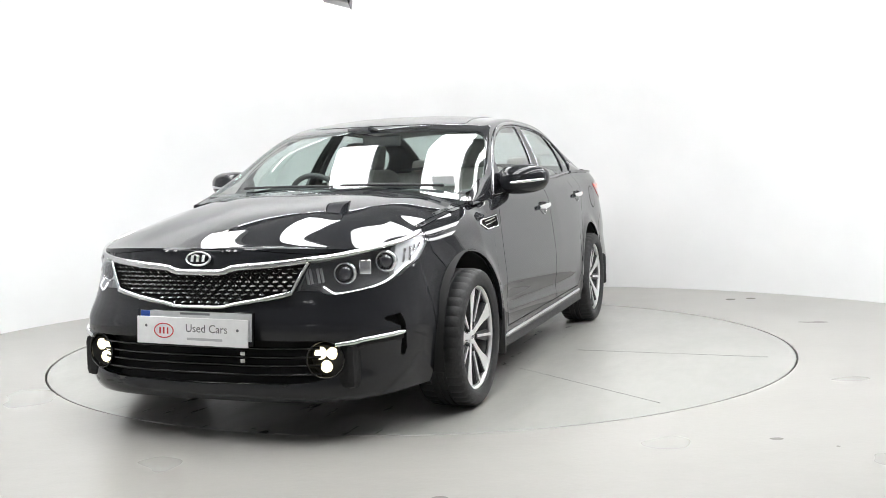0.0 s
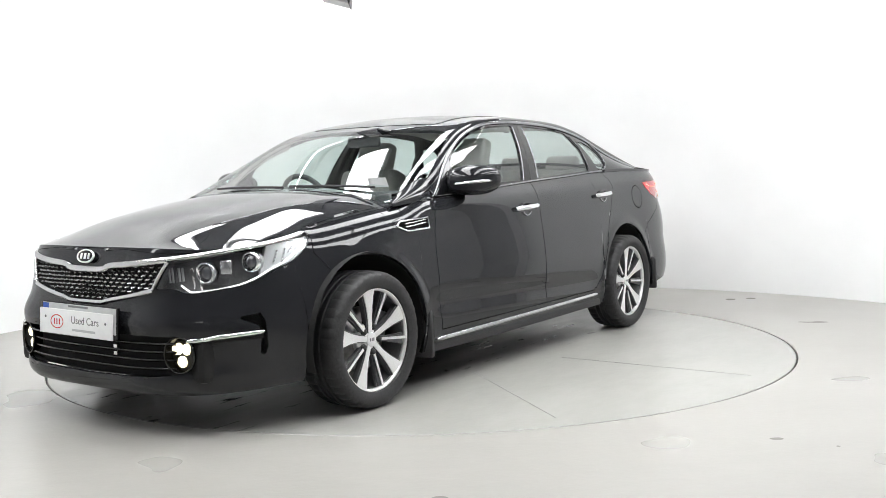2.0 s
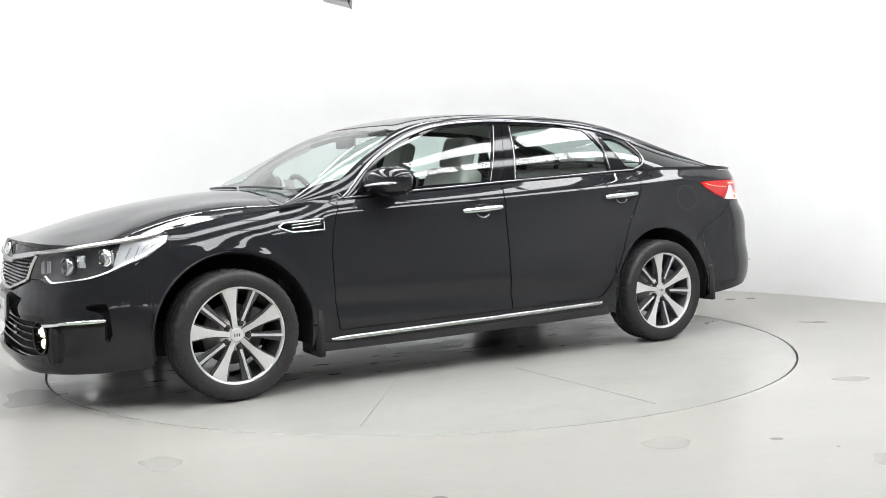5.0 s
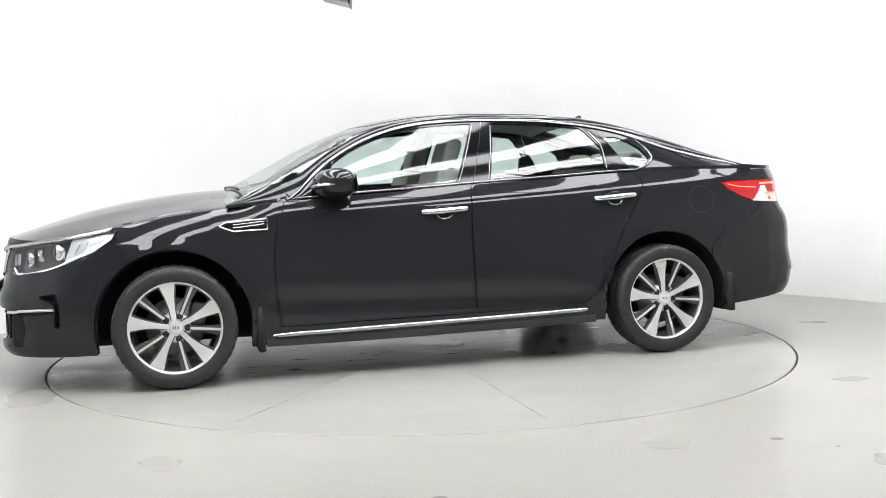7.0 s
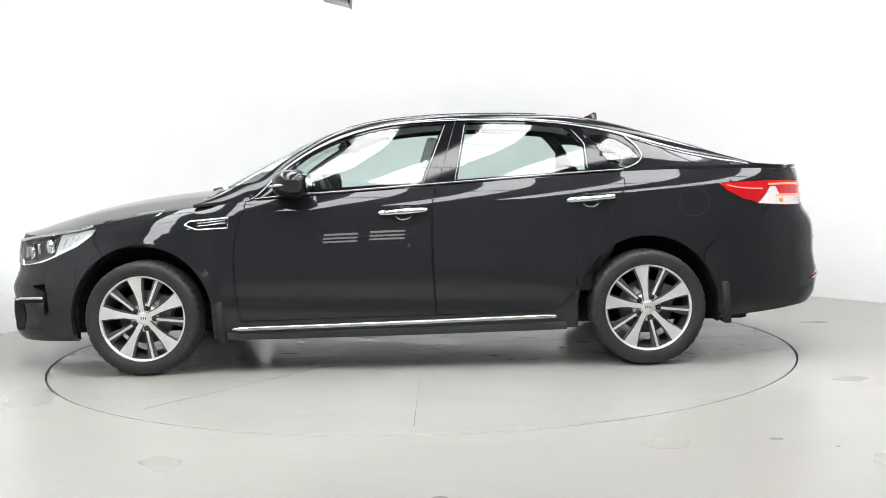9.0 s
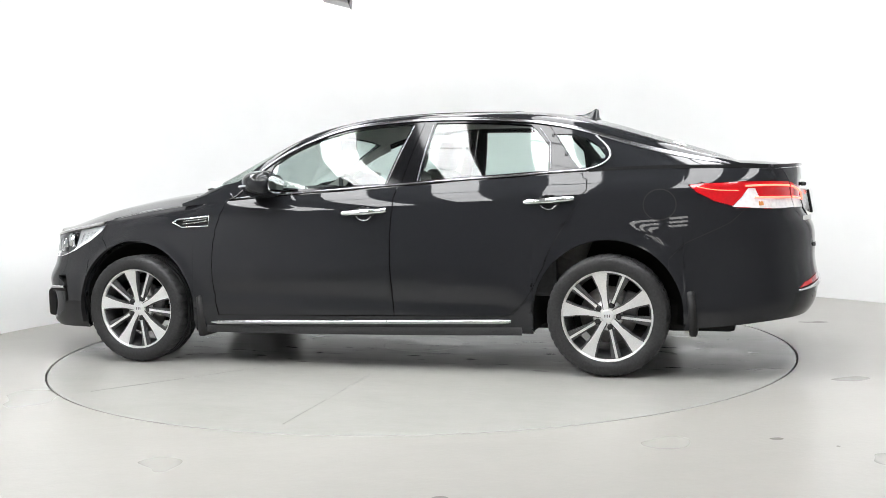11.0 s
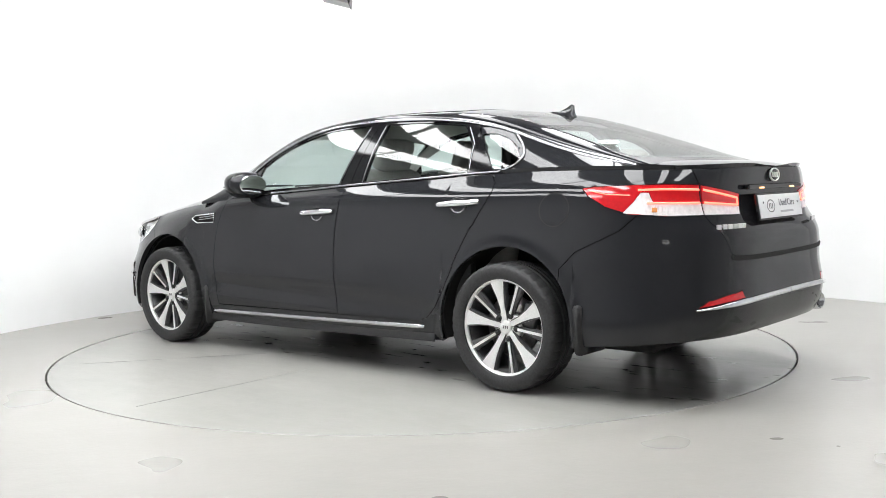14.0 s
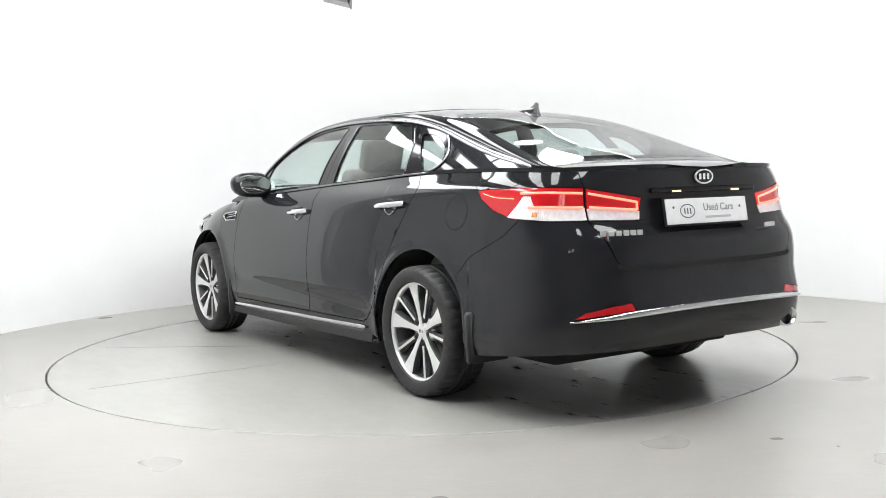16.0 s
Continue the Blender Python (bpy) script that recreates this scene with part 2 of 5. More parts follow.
def flat_sheet(cols):
    """A flat mesh from columns of (a, b) points."""
    bm = bmesh.new()
    rows = [[bm.verts.new((a, b, 0)) for a, b in c] for c in cols]
    for p, q in zip(rows, rows[1:]):
        for k in range(len(p) - 1):
            vs = [p[k], q[k], q[k + 1], p[k + 1]]
            if len({(round(v.co.x, 6), round(v.co.y, 6)) for v in vs}) == 4:
                bm.faces.new(vs)
    return bm


def cut_outline(bm, poly, closed=True):
    """Cuts the flat sheet along a polygon's edges."""
    for (x0, y0), (x1, y1) in zip(poly, poly[1:] + (poly[:1] if closed else [])):
        lo, hi = Vector((min(x0, x1) - 1e-4, min(y0, y1) - 1e-4)), Vector((max(x0, x1) + 1e-4, max(y0, y1) + 1e-4))
        fs = []
        for f in bm.faces:
            xs, ys = [v.co.x for v in f.verts], [v.co.y for v in f.verts]
            if max(xs) >= lo.x and min(xs) <= hi.x and max(ys) >= lo.y and min(ys) <= hi.y:
                fs.append(f)
        geom = list({*fs, *(e for f in fs for e in f.edges), *(v for f in fs for v in f.verts)})
        if geom:
            bmesh.ops.bisect_plane(bm, geom=geom, dist=2e-4, plane_co=(x0, y0, 0), plane_no=(y1 - y0, x0 - x1, 0))


def split_sheet(bm, outlines, rest):
    """Cuts a flat sheet into named pieces; returns lists of faces, each face as points."""
    for _, poly in outlines:
        cut_outline(bm, poly)
    pieces = {}
    for f in bm.faces:
        c = f.calc_center_median()
        name = rest
        for n, poly in outlines:
            if inside(c.x, c.y, poly):
                name = n
                break
        pieces.setdefault(name, []).append([(v.co.x, v.co.y) for v in f.verts])
    bm.free()
    return pieces


def skin(faces, surface, mirror=None, gap=0.002, lip=0.018, flip=False):
    """Bends flat pieces onto a surface. mirror: None left, 'right' the other side, 'both' joined across the middle."""
    bm = bmesh.new()
    pts = sorted({p for f in faces for p in f})
    key = {p: i for i, p in enumerate(pts)}
    xyz = surface(np.array([p[0] for p in pts]), np.array([p[1] for p in pts]))
    sides = {"right": (-1,), "both": (1, -1), None: (1,)}[mirror]
    for s in sides:
        vs = [bm.verts.new((x, y * s, z)) for x, y, z in xyz]
        for f in faces:
            ids = [key[p] for p in f]
            if (s < 0) != flip:
                ids = ids[::-1]
            try:
                bm.faces.new([vs[i] for i in ids])
            except ValueError:
                pass
    bmesh.ops.remove_doubles(bm, verts=bm.verts[:], dist=4e-4 if mirror != "both" else 8e-4)
    bmesh.ops.dissolve_degenerate(bm, edges=bm.edges[:], dist=1e-5)
    bm.normal_update()
    edge = [e for e in bm.edges if len(e.link_faces) == 1]
    if gap:
        push = {}
        for e in edge:
            f = e.link_faces[0]
            d = (e.verts[1].co - e.verts[0].co).normalized()
            n = f.normal.cross(d)
            if n.dot(f.calc_center_median() - e.verts[0].co) < 0:
                n = -n
            for v in e.verts:
                push.setdefault(v, []).append(n)
        for v, ns in push.items():
            t = sum(ns, Vector())
            if t.length > 1e-6:
                v.co += t.normalized() * gap
    if lip:
        norm = {v: v.normal.copy() for e in edge for v in e.verts}
        g = bmesh.ops.extrude_edge_only(bm, edges=edge)
        back = {}
        for v in [v for v in g["geom"] if isinstance(v, bmesh.types.BMVert)]:
            for e in v.link_edges:
                o = e.other_vert(v)
                if o in norm and (o.co - v.co).length < 1e-7:
                    back[v] = norm[o]
        for v, n in back.items():
            v.co -= n * lip
        for e in edge:
            e.smooth = False
    return bm


# ---------------------------------------------------------------- studio
def build_studio():
    # cyclorama: a curved wall round the turntable, running on straight past the camera
    cx, cy, r = 0.32, -0.46, 3.72
    rx = r * 1.02
    out = [(cx + rx * math.cos(a) * (1 - 0.035 * max(0, -math.cos(a)) ** 2), cy + r * math.sin(a)) for a in np.radians(np.linspace(19, 161, 97))]
    bm = bmesh.new()
    h = 3.6
    cols = []
    for i, (x, y) in enumerate(out):
        p, q = out[max(i - 1, 0)], out[min(i + 1, len(out) - 1)]
        n = Vector((q[1] - p[1], p[0] - q[0])).normalized() * 0.12
        cols.append([bm.verts.new(v) for v in ((x, y, 0), (x, y, h), (x + n.x, y + n.y, h), (x + n.x, y + n.y, 0))])
    for a, b in zip(cols, cols[1:]):
        for k in range(4):
            bm.faces.new((a[k], b[k], b[(k + 1) % 4], a[(k + 1) % 4]))
    bm.faces.new(cols[0])
    bm.faces.new(cols[-1])
    bmesh.ops.recalc_face_normals(bm, faces=bm.faces[:])
    sharpen(bm)
    tagged(part("wall_curved", bm, WALL_PAINT, None), "curved white painted studio wall round the turntable", "wall", kind="structure")
    for name, sgn in (("wall_east", 1), ("wall_west", -1)):
        bm = box(bmesh.new(), (cx + sgn * (rx + 0.66), -3.8, 1.8), (0.12, 8.9, 3.6))
        tagged(part(name, bm, BACK_PAINT, None, smooth=False), "plain dark grey side wall of the studio", "wall", kind="structure")
        x0, x1 = (3.75, 4.72) if sgn > 0 else (-4.09, -3.07)
        bm = box(bmesh.new(), ((x0 + x1) / 2, 0.68, 1.8), (x1 - x0, 0.10, 3.6))
        tagged(part(name + "_return", bm, BACK_PAINT, None, smooth=False), "short dark wall return beside the curved wall", "wall", kind="structure")
    bm = box(bmesh.new(), (0.32, -8.26, 1.8), (9.3, 0.12, 3.6))
    tagged(part("wall_south", bm, BACK_PAINT, None, smooth=False), "plain grey wall closing the studio", "wall", kind="structure")
    bm = box(bmesh.new(), (0.32, -2.4, 3.68), (9.6, 12.2, 0.15))
    tagged(part("ceiling", bm, CEILING_PAINT, None, smooth=False), "dark ceiling above the light panels", "ceiling", kind="structure")
    # floor with a round hole for the turntable
    R = 2.262
    bm = bmesh.new()
    n = 128
    inner = [bm.verts.new((R * math.cos(2 * math.pi * k / n), R * math.sin(2 * math.pi * k / n), 0)) for k in range(n)]
    low = [bm.verts.new((v.co.x, v.co.y, -0.05)) for v in inner]
    outer = []
    for k in range(n):
        a = 2 * math.pi * k / n
        d = Vector((math.cos(a), math.sin(a)))
        s = min(8.0 / max(abs(d.x), 1e-6), 9.0 / max(abs(d.y), 1e-6))
        outer.append(bm.verts.new((d.x * s, d.y * s, 0)))
    for k in range(n):
        j = (k + 1) % n
        bm.faces.new((inner[k], outer[k], outer[j], inner[j]))
        bm.faces.new((low[k], inner[k], inner[j], low[j]))
    tagged(part("floor", bm, FLOOR, None, smooth=False), "pale grey painted concrete floor with faint stains", "floor", kind="structure")
    bm = lathe(bmesh.new(), [(0.006, 0.0), (0.005, 0.004), (0, 0.005)], Matrix.Translation((2.548, 2.563, 0.784)) @ Matrix.Rotation(radians(-36), 4, "Z") @ Matrix.Rotation(radians(90), 4, "X"), n=10)
    tagged(part("wall_mark", bm, FIXTURE_DARK, None), "tiny dark fixing left in the white wall", "mark", kind="structure")
    bm = lathe(bmesh.new(), [(R - 0.05, -0.045), (R + 0.02, -0.045), (R + 0.02, -0.06), (R - 0.05, -0.06)], n=128, closed=True)
    tagged(part("floor_groove", bm, GROOVE, None, smooth=False), "dark gap round the turntable in the floor", "gap", kind="structure")


def build_turntable():
    R = 2.262 - 0.011
    table = thing("turntable", "large round pale grey turntable flush with the floor", "turntable")
    bm = bmesh.new()
    lathe(bm, [(0.26, 0.0), (R - 0.003, 0.0), (R, -0.003), (R, -0.05), (0.26, -0.05)], n=128)
    for f in [f for f in bm.faces if len(f.verts) > 4]:
        bm.faces.remove(f)
    bmesh.ops.reverse_faces(bm, faces=bm.faces[:])
    sharpen(bm)
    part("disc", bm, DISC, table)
    bm = lathe(bmesh.new(), [(0.02, 0.0), (0.252, 0.0), (0.255, -0.003), (0.255, -0.05)], n=64)
    bmesh.ops.recalc_face_normals(bm, faces=bm.faces[:])
    sharpen(bm)
    part("centre_cover", bm, DISC, table)
    bm = lathe(bmesh.new(), [(0.25, -0.02), (0.265, -0.02), (0.265, -0.03), (0.25, -0.03)], n=64, closed=True)
    part("centre_groove", bm, GROOVE, table)
    # radial joints of the deck plates
    for k, a in enumerate((52, 90)):
        d = Vector((math.cos(radians(a)), math.sin(radians(a)), 0))
        bm = box(bmesh.new(), d * 1.55 + Vector((0, 0, 0.0006)), (1.1, 0.003, 0.001), turn=Matrix.Rotation(radians(a), 3, "Z"))
        part("joint", bm, JOINT, table, "thin radial joint line")
    return table


# rows of panels run slantwise over the turntable
LAMP_DIR = Vector((0.38, 0.925))
# the row at 2.45 is added to balance the brightness across the floor
LAMP_ROWS = (-2.40, -1.45, -0.50, 0.45, 1.48, 2.45)


def build_lamps():
    lamp = thing("ceiling_light_panel", "long white glowing ceiling light panel hung in a row", "light", "studio light panels")
    bm = box(bmesh.new(), (0, 0, 0.045), (0.38, 1.03, 0.07), 0.006)
    part("housing", bm, FIXTURE, lamp, smooth=False)
    bm = box(bmesh.new(), (0, 0, 0.0), (0.35, 1.00, 0.02), 0.003)
    part("diffuser", bm, PANEL_GLOW, lamp, smooth=False)
    for sy in (-0.42, 0.42):
        bm = lathe(bmesh.new(), [(0.004, 0.08), (0.004, 1.12)], Matrix.Translation((0, sy, 0)), n=8)
        part("hanging_wire", bm, SATIN, lamp)
    first = True
    turn = math.degrees(math.atan2(LAMP_DIR.y, LAMP_DIR.x)) - 90
    for x in LAMP_ROWS:
        for k in range(4):
            c = Vector((x, -1.45)) + LAMP_DIR * ((k - 1.5) * 1.06 - 0.03)
            m = pose(c.x, c.y, 2.5, 0, 0, turn)
            if first:
                lamp.matrix_basis, first = m, False
            else:
                copy_thing(lamp, m)
    # unseen wash lights, added under the ceiling to brighten the curved wall they face
    wash = thing("added_wash_light", "narrow black unseen light added to brighten the white wall", "light", "wall wash lights")
    part("housing", box(bmesh.new(), (0, 0, 0), (0.90, 0.10, 0.16), 0.01), FIXTURE_DARK, wash, smooth=False)
    part("face", box(bmesh.new(), (0, 0.055, 0), (0.86, 0.02, 0.12), 0.004), WASH_GLOW, wash, smooth=False)
    for dx in (-0.38, 0.38):
        part("hanger", lathe(bmesh.new(), [(0.008, 0.05), (0.008, 0.5)], Matrix.Translation((dx, 0, 0)), n=8), FIXTURE_DARK, wash)
    first = True
    for a in range(14, 170, 19):
        m = pose(0.32 + 2.95 * math.cos(radians(a)), -0.46 + 2.95 * math.sin(radians(a)), 3.2, 0, 0, a - 90) @ pose(0, 0, 0, -38)
        if first:
            wash.matrix_basis, first = m, False
        else:
            copy_thing(wash, m)
    # two bright glazed hatches in the dark wall behind the camera
    hatch = thing("wall_light", "small bright slatted light on the dark wall", "light", "wall lights")
    part("frame", box(bmesh.new(), (0, 0, 0), (0.50, 0.05, 0.62), 0.006), FIXTURE_DARK, hatch, smooth=False)
    for k in range(3):
        part("tube", box(bmesh.new(), (0, 0.03, -0.20 + 0.20 * k), (0.46, 0.02, 0.10), 0.004), HATCH_GLOW, hatch, smooth=False)
    hatch.matrix_basis = pose(-1.50, -8.16, 2.45)
    copy_thing(hatch, pose(-0.88, -8.16, 2.50))


build_studio()
turntable = build_turntable()
build_lamps()


# ---------------------------------------------------------------- car body surfaces (x forward, y left, z up, on the ground between the wheels)
NOSE, TAIL = 2.30, -2.45
_a = np.linspace(0, 1, 4001)
_xf = 1.2 + (NOSE - 1.2) * (1 - _a) ** 1.0
_front = np.stack([_xf, np.clip(1 - ((_xf - 1.2) / (NOSE - 1.2)) ** 2.05, 0, 1) ** (1 / 4.4)], 1)
_xr = -1.3 + (TAIL + 1.3) * _a
_rear = np.stack([_xr, np.clip(1 - ((_xr + 1.3) / (TAIL + 1.3)) ** 5.6, 0, 1) ** (1 / 4.0)], 1)
# close the blunt ends with evenly spread points
_nose_y = np.linspace(0, _front[1, 1], 200, endpoint=False)
_tail_y = np.linspace(_rear[-2, 1], 0, 200)
OUTLINE = np.concatenate([np.stack([np.full(200, NOSE), _nose_y], 1), _front[1:], np.stack([np.linspace(1.19, -1.29, 400), np.ones(400)], 1), _rear[:-1],
                          np.stack([np.full(200, TAIL), _tail_y], 1)])
ARC = np.concatenate([[0], np.cumsum(np.hypot(np.diff(OUTLINE[:, 0]), 0.9 * np.diff(OUTLINE[:, 1])))])


def s_of_x(x):
    return float(np.interp(-x, -OUTLINE[:, 0], ARC))


def s_front(y, z=0.5):
    """Arc length of the point of the front face at half-width y."""
    k = int(np.argmax(OUTLINE[:, 1] > 0.999))
    w = float(half_width(NOSE - 0.1, z))
    return float(np.interp(y / w, OUTLINE[:k, 1], ARC[:k]))


def s_rear(y, z=0.7):
    k = len(OUTLINE) - int(np.argmax(OUTLINE[::-1, 1] > 0.999))
    w = float(half_width(TAIL + 0.1, z))
    return float(np.interp(-y / w, -OUTLINE[k:, 1], ARC[k:]))


F_NOSE = smooth_curve([.15, .185, .21, .25, .30, .35, .41, .44, .48, .54, .57, .69, .71, .75, .78, .80, .83], [2.255, 2.30, 2.318, 2.318, 2.300, 2.297, 2.312, 2.320, 2.324, 2.304, 2.292, 2.285, 2.283, 2.276, 2.267, 2.258, 2.23], 0.012)
F_TAIL = smooth_curve([.25, .30, .36, .42, .47, .50, .55, .62, .67, .75, .80, .85, .95, 1.0, 1.054, 1.085, 1.10], [-2.365, -2.425, -2.468, -2.482, -2.487, -2.484, -2.475, -2.468, -2.470, -2.466, -2.447, -2.412, -2.392, -2.392, -2.397, -2.394, -2.388], 0.014)
WIDTH = smooth_curve([.10, .20, .27, .40, .55, .70, .82, .92, .945, 1.0, 1.06, 1.12], [.825, .868, .888, .899, .900, .886, .868, .848, .838, .797, .752, .705], .014)
CREASE = smooth_curve([2.3, 1.7, 1.3, 1.0, .8, .4, 0, -.5, -1.0, -1.4, -1.8, -2.2, -2.45], [.80, .815, .862, .895, .91, .925, .935, .95, .965, .98, .995, 1.0, 1.0], .12)
REAR_PLAN = smooth_curve([-.4, -.9, -1.2, -1.5, -1.9, -2.45], [1.0, .993, .982, .970, .966, .985], .15)
NARROW = smooth_curve([1.2, 1.7, 2.1, 2.32], [1.0, .970, .935, .92], 0.1)
TOP_Z = smooth_curve([2.30, 2.24, 2.15, 1.95, 1.8, 1.695, 1.5, 1.3, 1.1, .85, .47, 0, -.234, -.8, -1.1, -1.35, -1.6, -2.0, -2.26, -2.36, -2.45],
                     [.795, .787, .779, .795, .82, .838, .876, .905, .928, .952, .979, 1.005, 1.02, 1.05, 1.068, 1.078, 1.083, 1.08, 1.072, 1.074, 1.080], 0.07)
LOW_Z = smooth_curve([2.30, 2.1, 1.8, 1.75, 1.05, .95, -.95, -1.05, -1.75, -1.85, -2.1, -2.3, -2.45], [.175, .178, .188, .19, .19, .195, .215, .22, .25, .262, .285, .305, .315])
WHEEL_X, WHEEL_Z, ARCH = 1.4025, 0.328, 0.390


def half_width(x, z):
    tail = 0.006 * step(-1.75, -2.35, x) * step(.47, .62, z) * step(1.06, .92, z)
    u = z - (CREASE(x) - .93) * step(.30, .60, z)
    # the boot lid's upper corners are rounded off
    tail = tail + 0.055 * step(-2.2, -2.45, x) * step(.98, 1.10, z)
    rear = 1 - (1 - REAR_PLAN(x)) * step(.30, .62, z)
    return WIDTH(u) * (1 - (1 - NARROW(x)) * step(.42, .75, z)) * (1 - tail) * rear


def wrap(s, z):
    """The band round the car from sill to shoulder: arc length from the nose's middle, and height."""
    x, e = np.interp(s, ARC, OUTLINE[:, 0]), np.interp(s, ARC, OUTLINE[:, 1])
    y = e * half_width(x, z)
    # wheel arch flares and the crease low on the doors
    for c in (WHEEL_X, -WHEEL_X):
        r = np.hypot(x - c, z - WHEEL_Z)
        y = y + 0.010 * np.exp(-((r - ARCH) / 0.045) ** 2) * (e > 0.9)
    y = y - 0.010 * np.exp(-((z - 0.40 - 0.03 * x) / 0.05) ** 2) * step(1.0, .8, x) * step(-1.0, -.8, x)
    # rounded crown of the front wing
    y = y - 0.045 * np.clip((z - TOP_Z(x) + 0.15) / 0.15, 0, 1) ** 2 * step(.86, 1.12, x) * step(1.95, 1.6, x) * e
    xx = x + (F_NOSE(z) - NOSE) * step(1.8, 2.3, x) + (F_TAIL(z) - TAIL) * step(-1.85, -2.45, x)
    return np.stack([xx, y, z], 1)


def wrap_low(x):
    z = float(LOW_Z(x))
    for c in (WHEEL_X, -WHEEL_X):
        if abs(x - c) <= ARCH + 1e-9:
            z = max(z, WHEEL_Z + math.sqrt(max(ARCH ** 2 - (x - c) ** 2, 0)))
    return z


# top of the body: bonnet ahead of the screen, boot deck behind the rear window
DECK_Z = smooth_curve([2.30, 2.24, 2.18, 2.05, 1.9, 1.72, 1.55, 1.37, 1.2, 1.03, .8, -1.4, -1.9, -2.1, -2.3, -2.40, -2.45],
                      [.793, .808, .829, .866, .907, .947, .977, 1.001, 1.017, 1.022, 1.020, 1.14, 1.135, 1.126, 1.112, 1.098, 1.082], 0.08)


def deck(x, t):
    """t: 0 at the shoulder, 1 in the middle of the car."""
    s = np.interp(-x, -OUTLINE[:, 0], ARC)
    zt = TOP_Z(x)
    p = wrap(s, zt)
    u = 1 - t
    g = 1 - u ** np.where(x > 0, 2.4, 3.0)
    z = zt + (DECK_Z(x) - zt) * g
    # the two long creases of the bonnet
    crease = 0.003 * np.exp(-((u - 0.66 - 0.08 * (1.6 - x)) / 0.10) ** 2) * step(.9, 1.1, x) * step(2.2, 2.0, x)
    return np.stack([p[:, 0], p[:, 1] * u, z + crease], 1)


# cabin: middle line, screen and roof edge, window head, waist
CAB_MID = smooth_curve([1.12, 1.072, .925, .741, .557, .375, .194, .013, -.2, -.45, -.7, -.886, -1.066, -1.245, -1.424, -1.604, -1.784, -1.964, -2.08],
                       [.995, 1.018, 1.092, 1.189, 1.286, 1.358, 1.408, 1.439, 1.452, 1.458, 1.454, 1.444, 1.425, 1.394, 1.343, 1.283, 1.225, 1.166, 1.12], 0.05)
EDGE_Y = smooth_curve([1.12, 1.024, .8, .6, .45, .358, .1, -.35, -.9, -1.2, -1.5, -1.96, -2.08], [.77, .757, .708, .662, .622, .600, .565, .55, .55, .555, .575, .62, .63], 0.08)
EDGE_Z = smooth_curve([1.12, 1.024, .8, .6, .45, .358, .1, -.35, -.9, -1.2, -1.5, -1.96, -2.08], [.945, .988, 1.104, 1.212, 1.288, 1.333, 1.394, 1.425, 1.413, 1.371, 1.288, 1.138, 1.10], 0.06)
HEAD_Y = smooth_curve([1.12, .95, .8, .62, .45, .30, .14, -.02, -.35, -.65, -.97, -1.2, -1.45, -1.78, -2.08], [.80, .805, .803, .748, .70, .665, .642, .628, .612, .61, .612, .618, .632, .655, .672], 0.06)
HEAD_Z = smooth_curve([1.12, .95, .8, .62, .45, .30, .14, -.02, -.35, -.65, -.97, -1.08, -1.2, -1.33, -1.45, -1.6, -1.78, -1.96, -2.08],
                      [.925, .94, .957, 1.12, 1.232, 1.300, 1.348, 1.374, 1.391, 1.386, 1.360, 1.342, 1.318, 1.282, 1.242, 1.196, 1.150, 1.113, 1.085], 0.035)


def waist(x):
    s = np.interp(-x, -OUTLINE[:, 0], ARC)
    z = TOP_Z(x)
    p = wrap(s, z)
    return p[:, 1] - 0.006, z - 0.004


def cabin(x, q):
    """q: 0 the middle of the roof, 1 screen and roof edge, 2 window head, 3 waist."""
    yb, zb = waist(x)
    k = step(.86, .80, x)
    yb, zb = HEAD_Y(x) * (1 - k) + yb * k, HEAD_Z(x) * (1 - k) + zb * k
    ye, ze, yh, zh, zm = EDGE_Y(x), EDGE_Z(x), HEAD_Y(x), HEAD_Z(x), CAB_MID(x)
    t = np.clip(q, 0, 1)
    y0, z0 = ye * t, ze + (zm - ze) * (1 - t ** 2.4)
    t = np.clip(q - 1, 0, 1)
    bulge = 0.012 * np.sin(np.pi * t)
    y1, z1 = ye + (yh - ye) * t + bulge, ze + (zh - ze) * t + bulge * 0.8
    t = np.clip(q - 2, 0, 1)
    y2, z2 = yh + (yb - yh) * t + 0.022 * np.sin(np.pi * t) * np.clip((zh - zb) / 0.35, 0, 1), zh + (zb - zh) * t
    y = np.where(q < 1, y0, np.where(q < 2, y1, y2))
    z = np.where(q < 1, z0, np.where(q < 2, z1, z2))
    return np.stack([x, y, z], 1)


def q_side(x, z):
    """The cabin coordinate of a height on the side windows."""
    yb, zb = waist(np.array([x]))
    zh = float(HEAD_Z(x))
    return 2 + (zh - z) / max(zh - float(zb[0]), 0.02)


def bend(points, n=4):
    """Rounds a polyline through its points (Catmull-Rom)."""
    out = []
    p = [points[0]] + list(points) + [points[-1]]
    for a, b, c, d in zip(p, p[1:], p[2:], p[3:]):
        for k in range(n):
            t = k / n
            out.append(tuple(0.5 * (2 * b[i] + (c[i] - a[i]) * t + (2 * a[i] - 5 * b[i] + 4 * c[i] - d[i]) * t * t + (3 * b[i] - a[i] - 3 * c[i] + d[i]) * t ** 3) for i in (0, 1)))
    out.append(tuple(points[-1]))
    return out


def sx(points):
    """(x, z) on the flank to (arc, z)."""
    return [(s_of_x(x), z) for x, z in points]


def sf(points):
    """(y, z) on the front face to (arc, z)."""
    return [(s_front(y, z), z) for y, z in points]


def sr(points):
    return [(s_rear(y, z), z) for y, z in points]


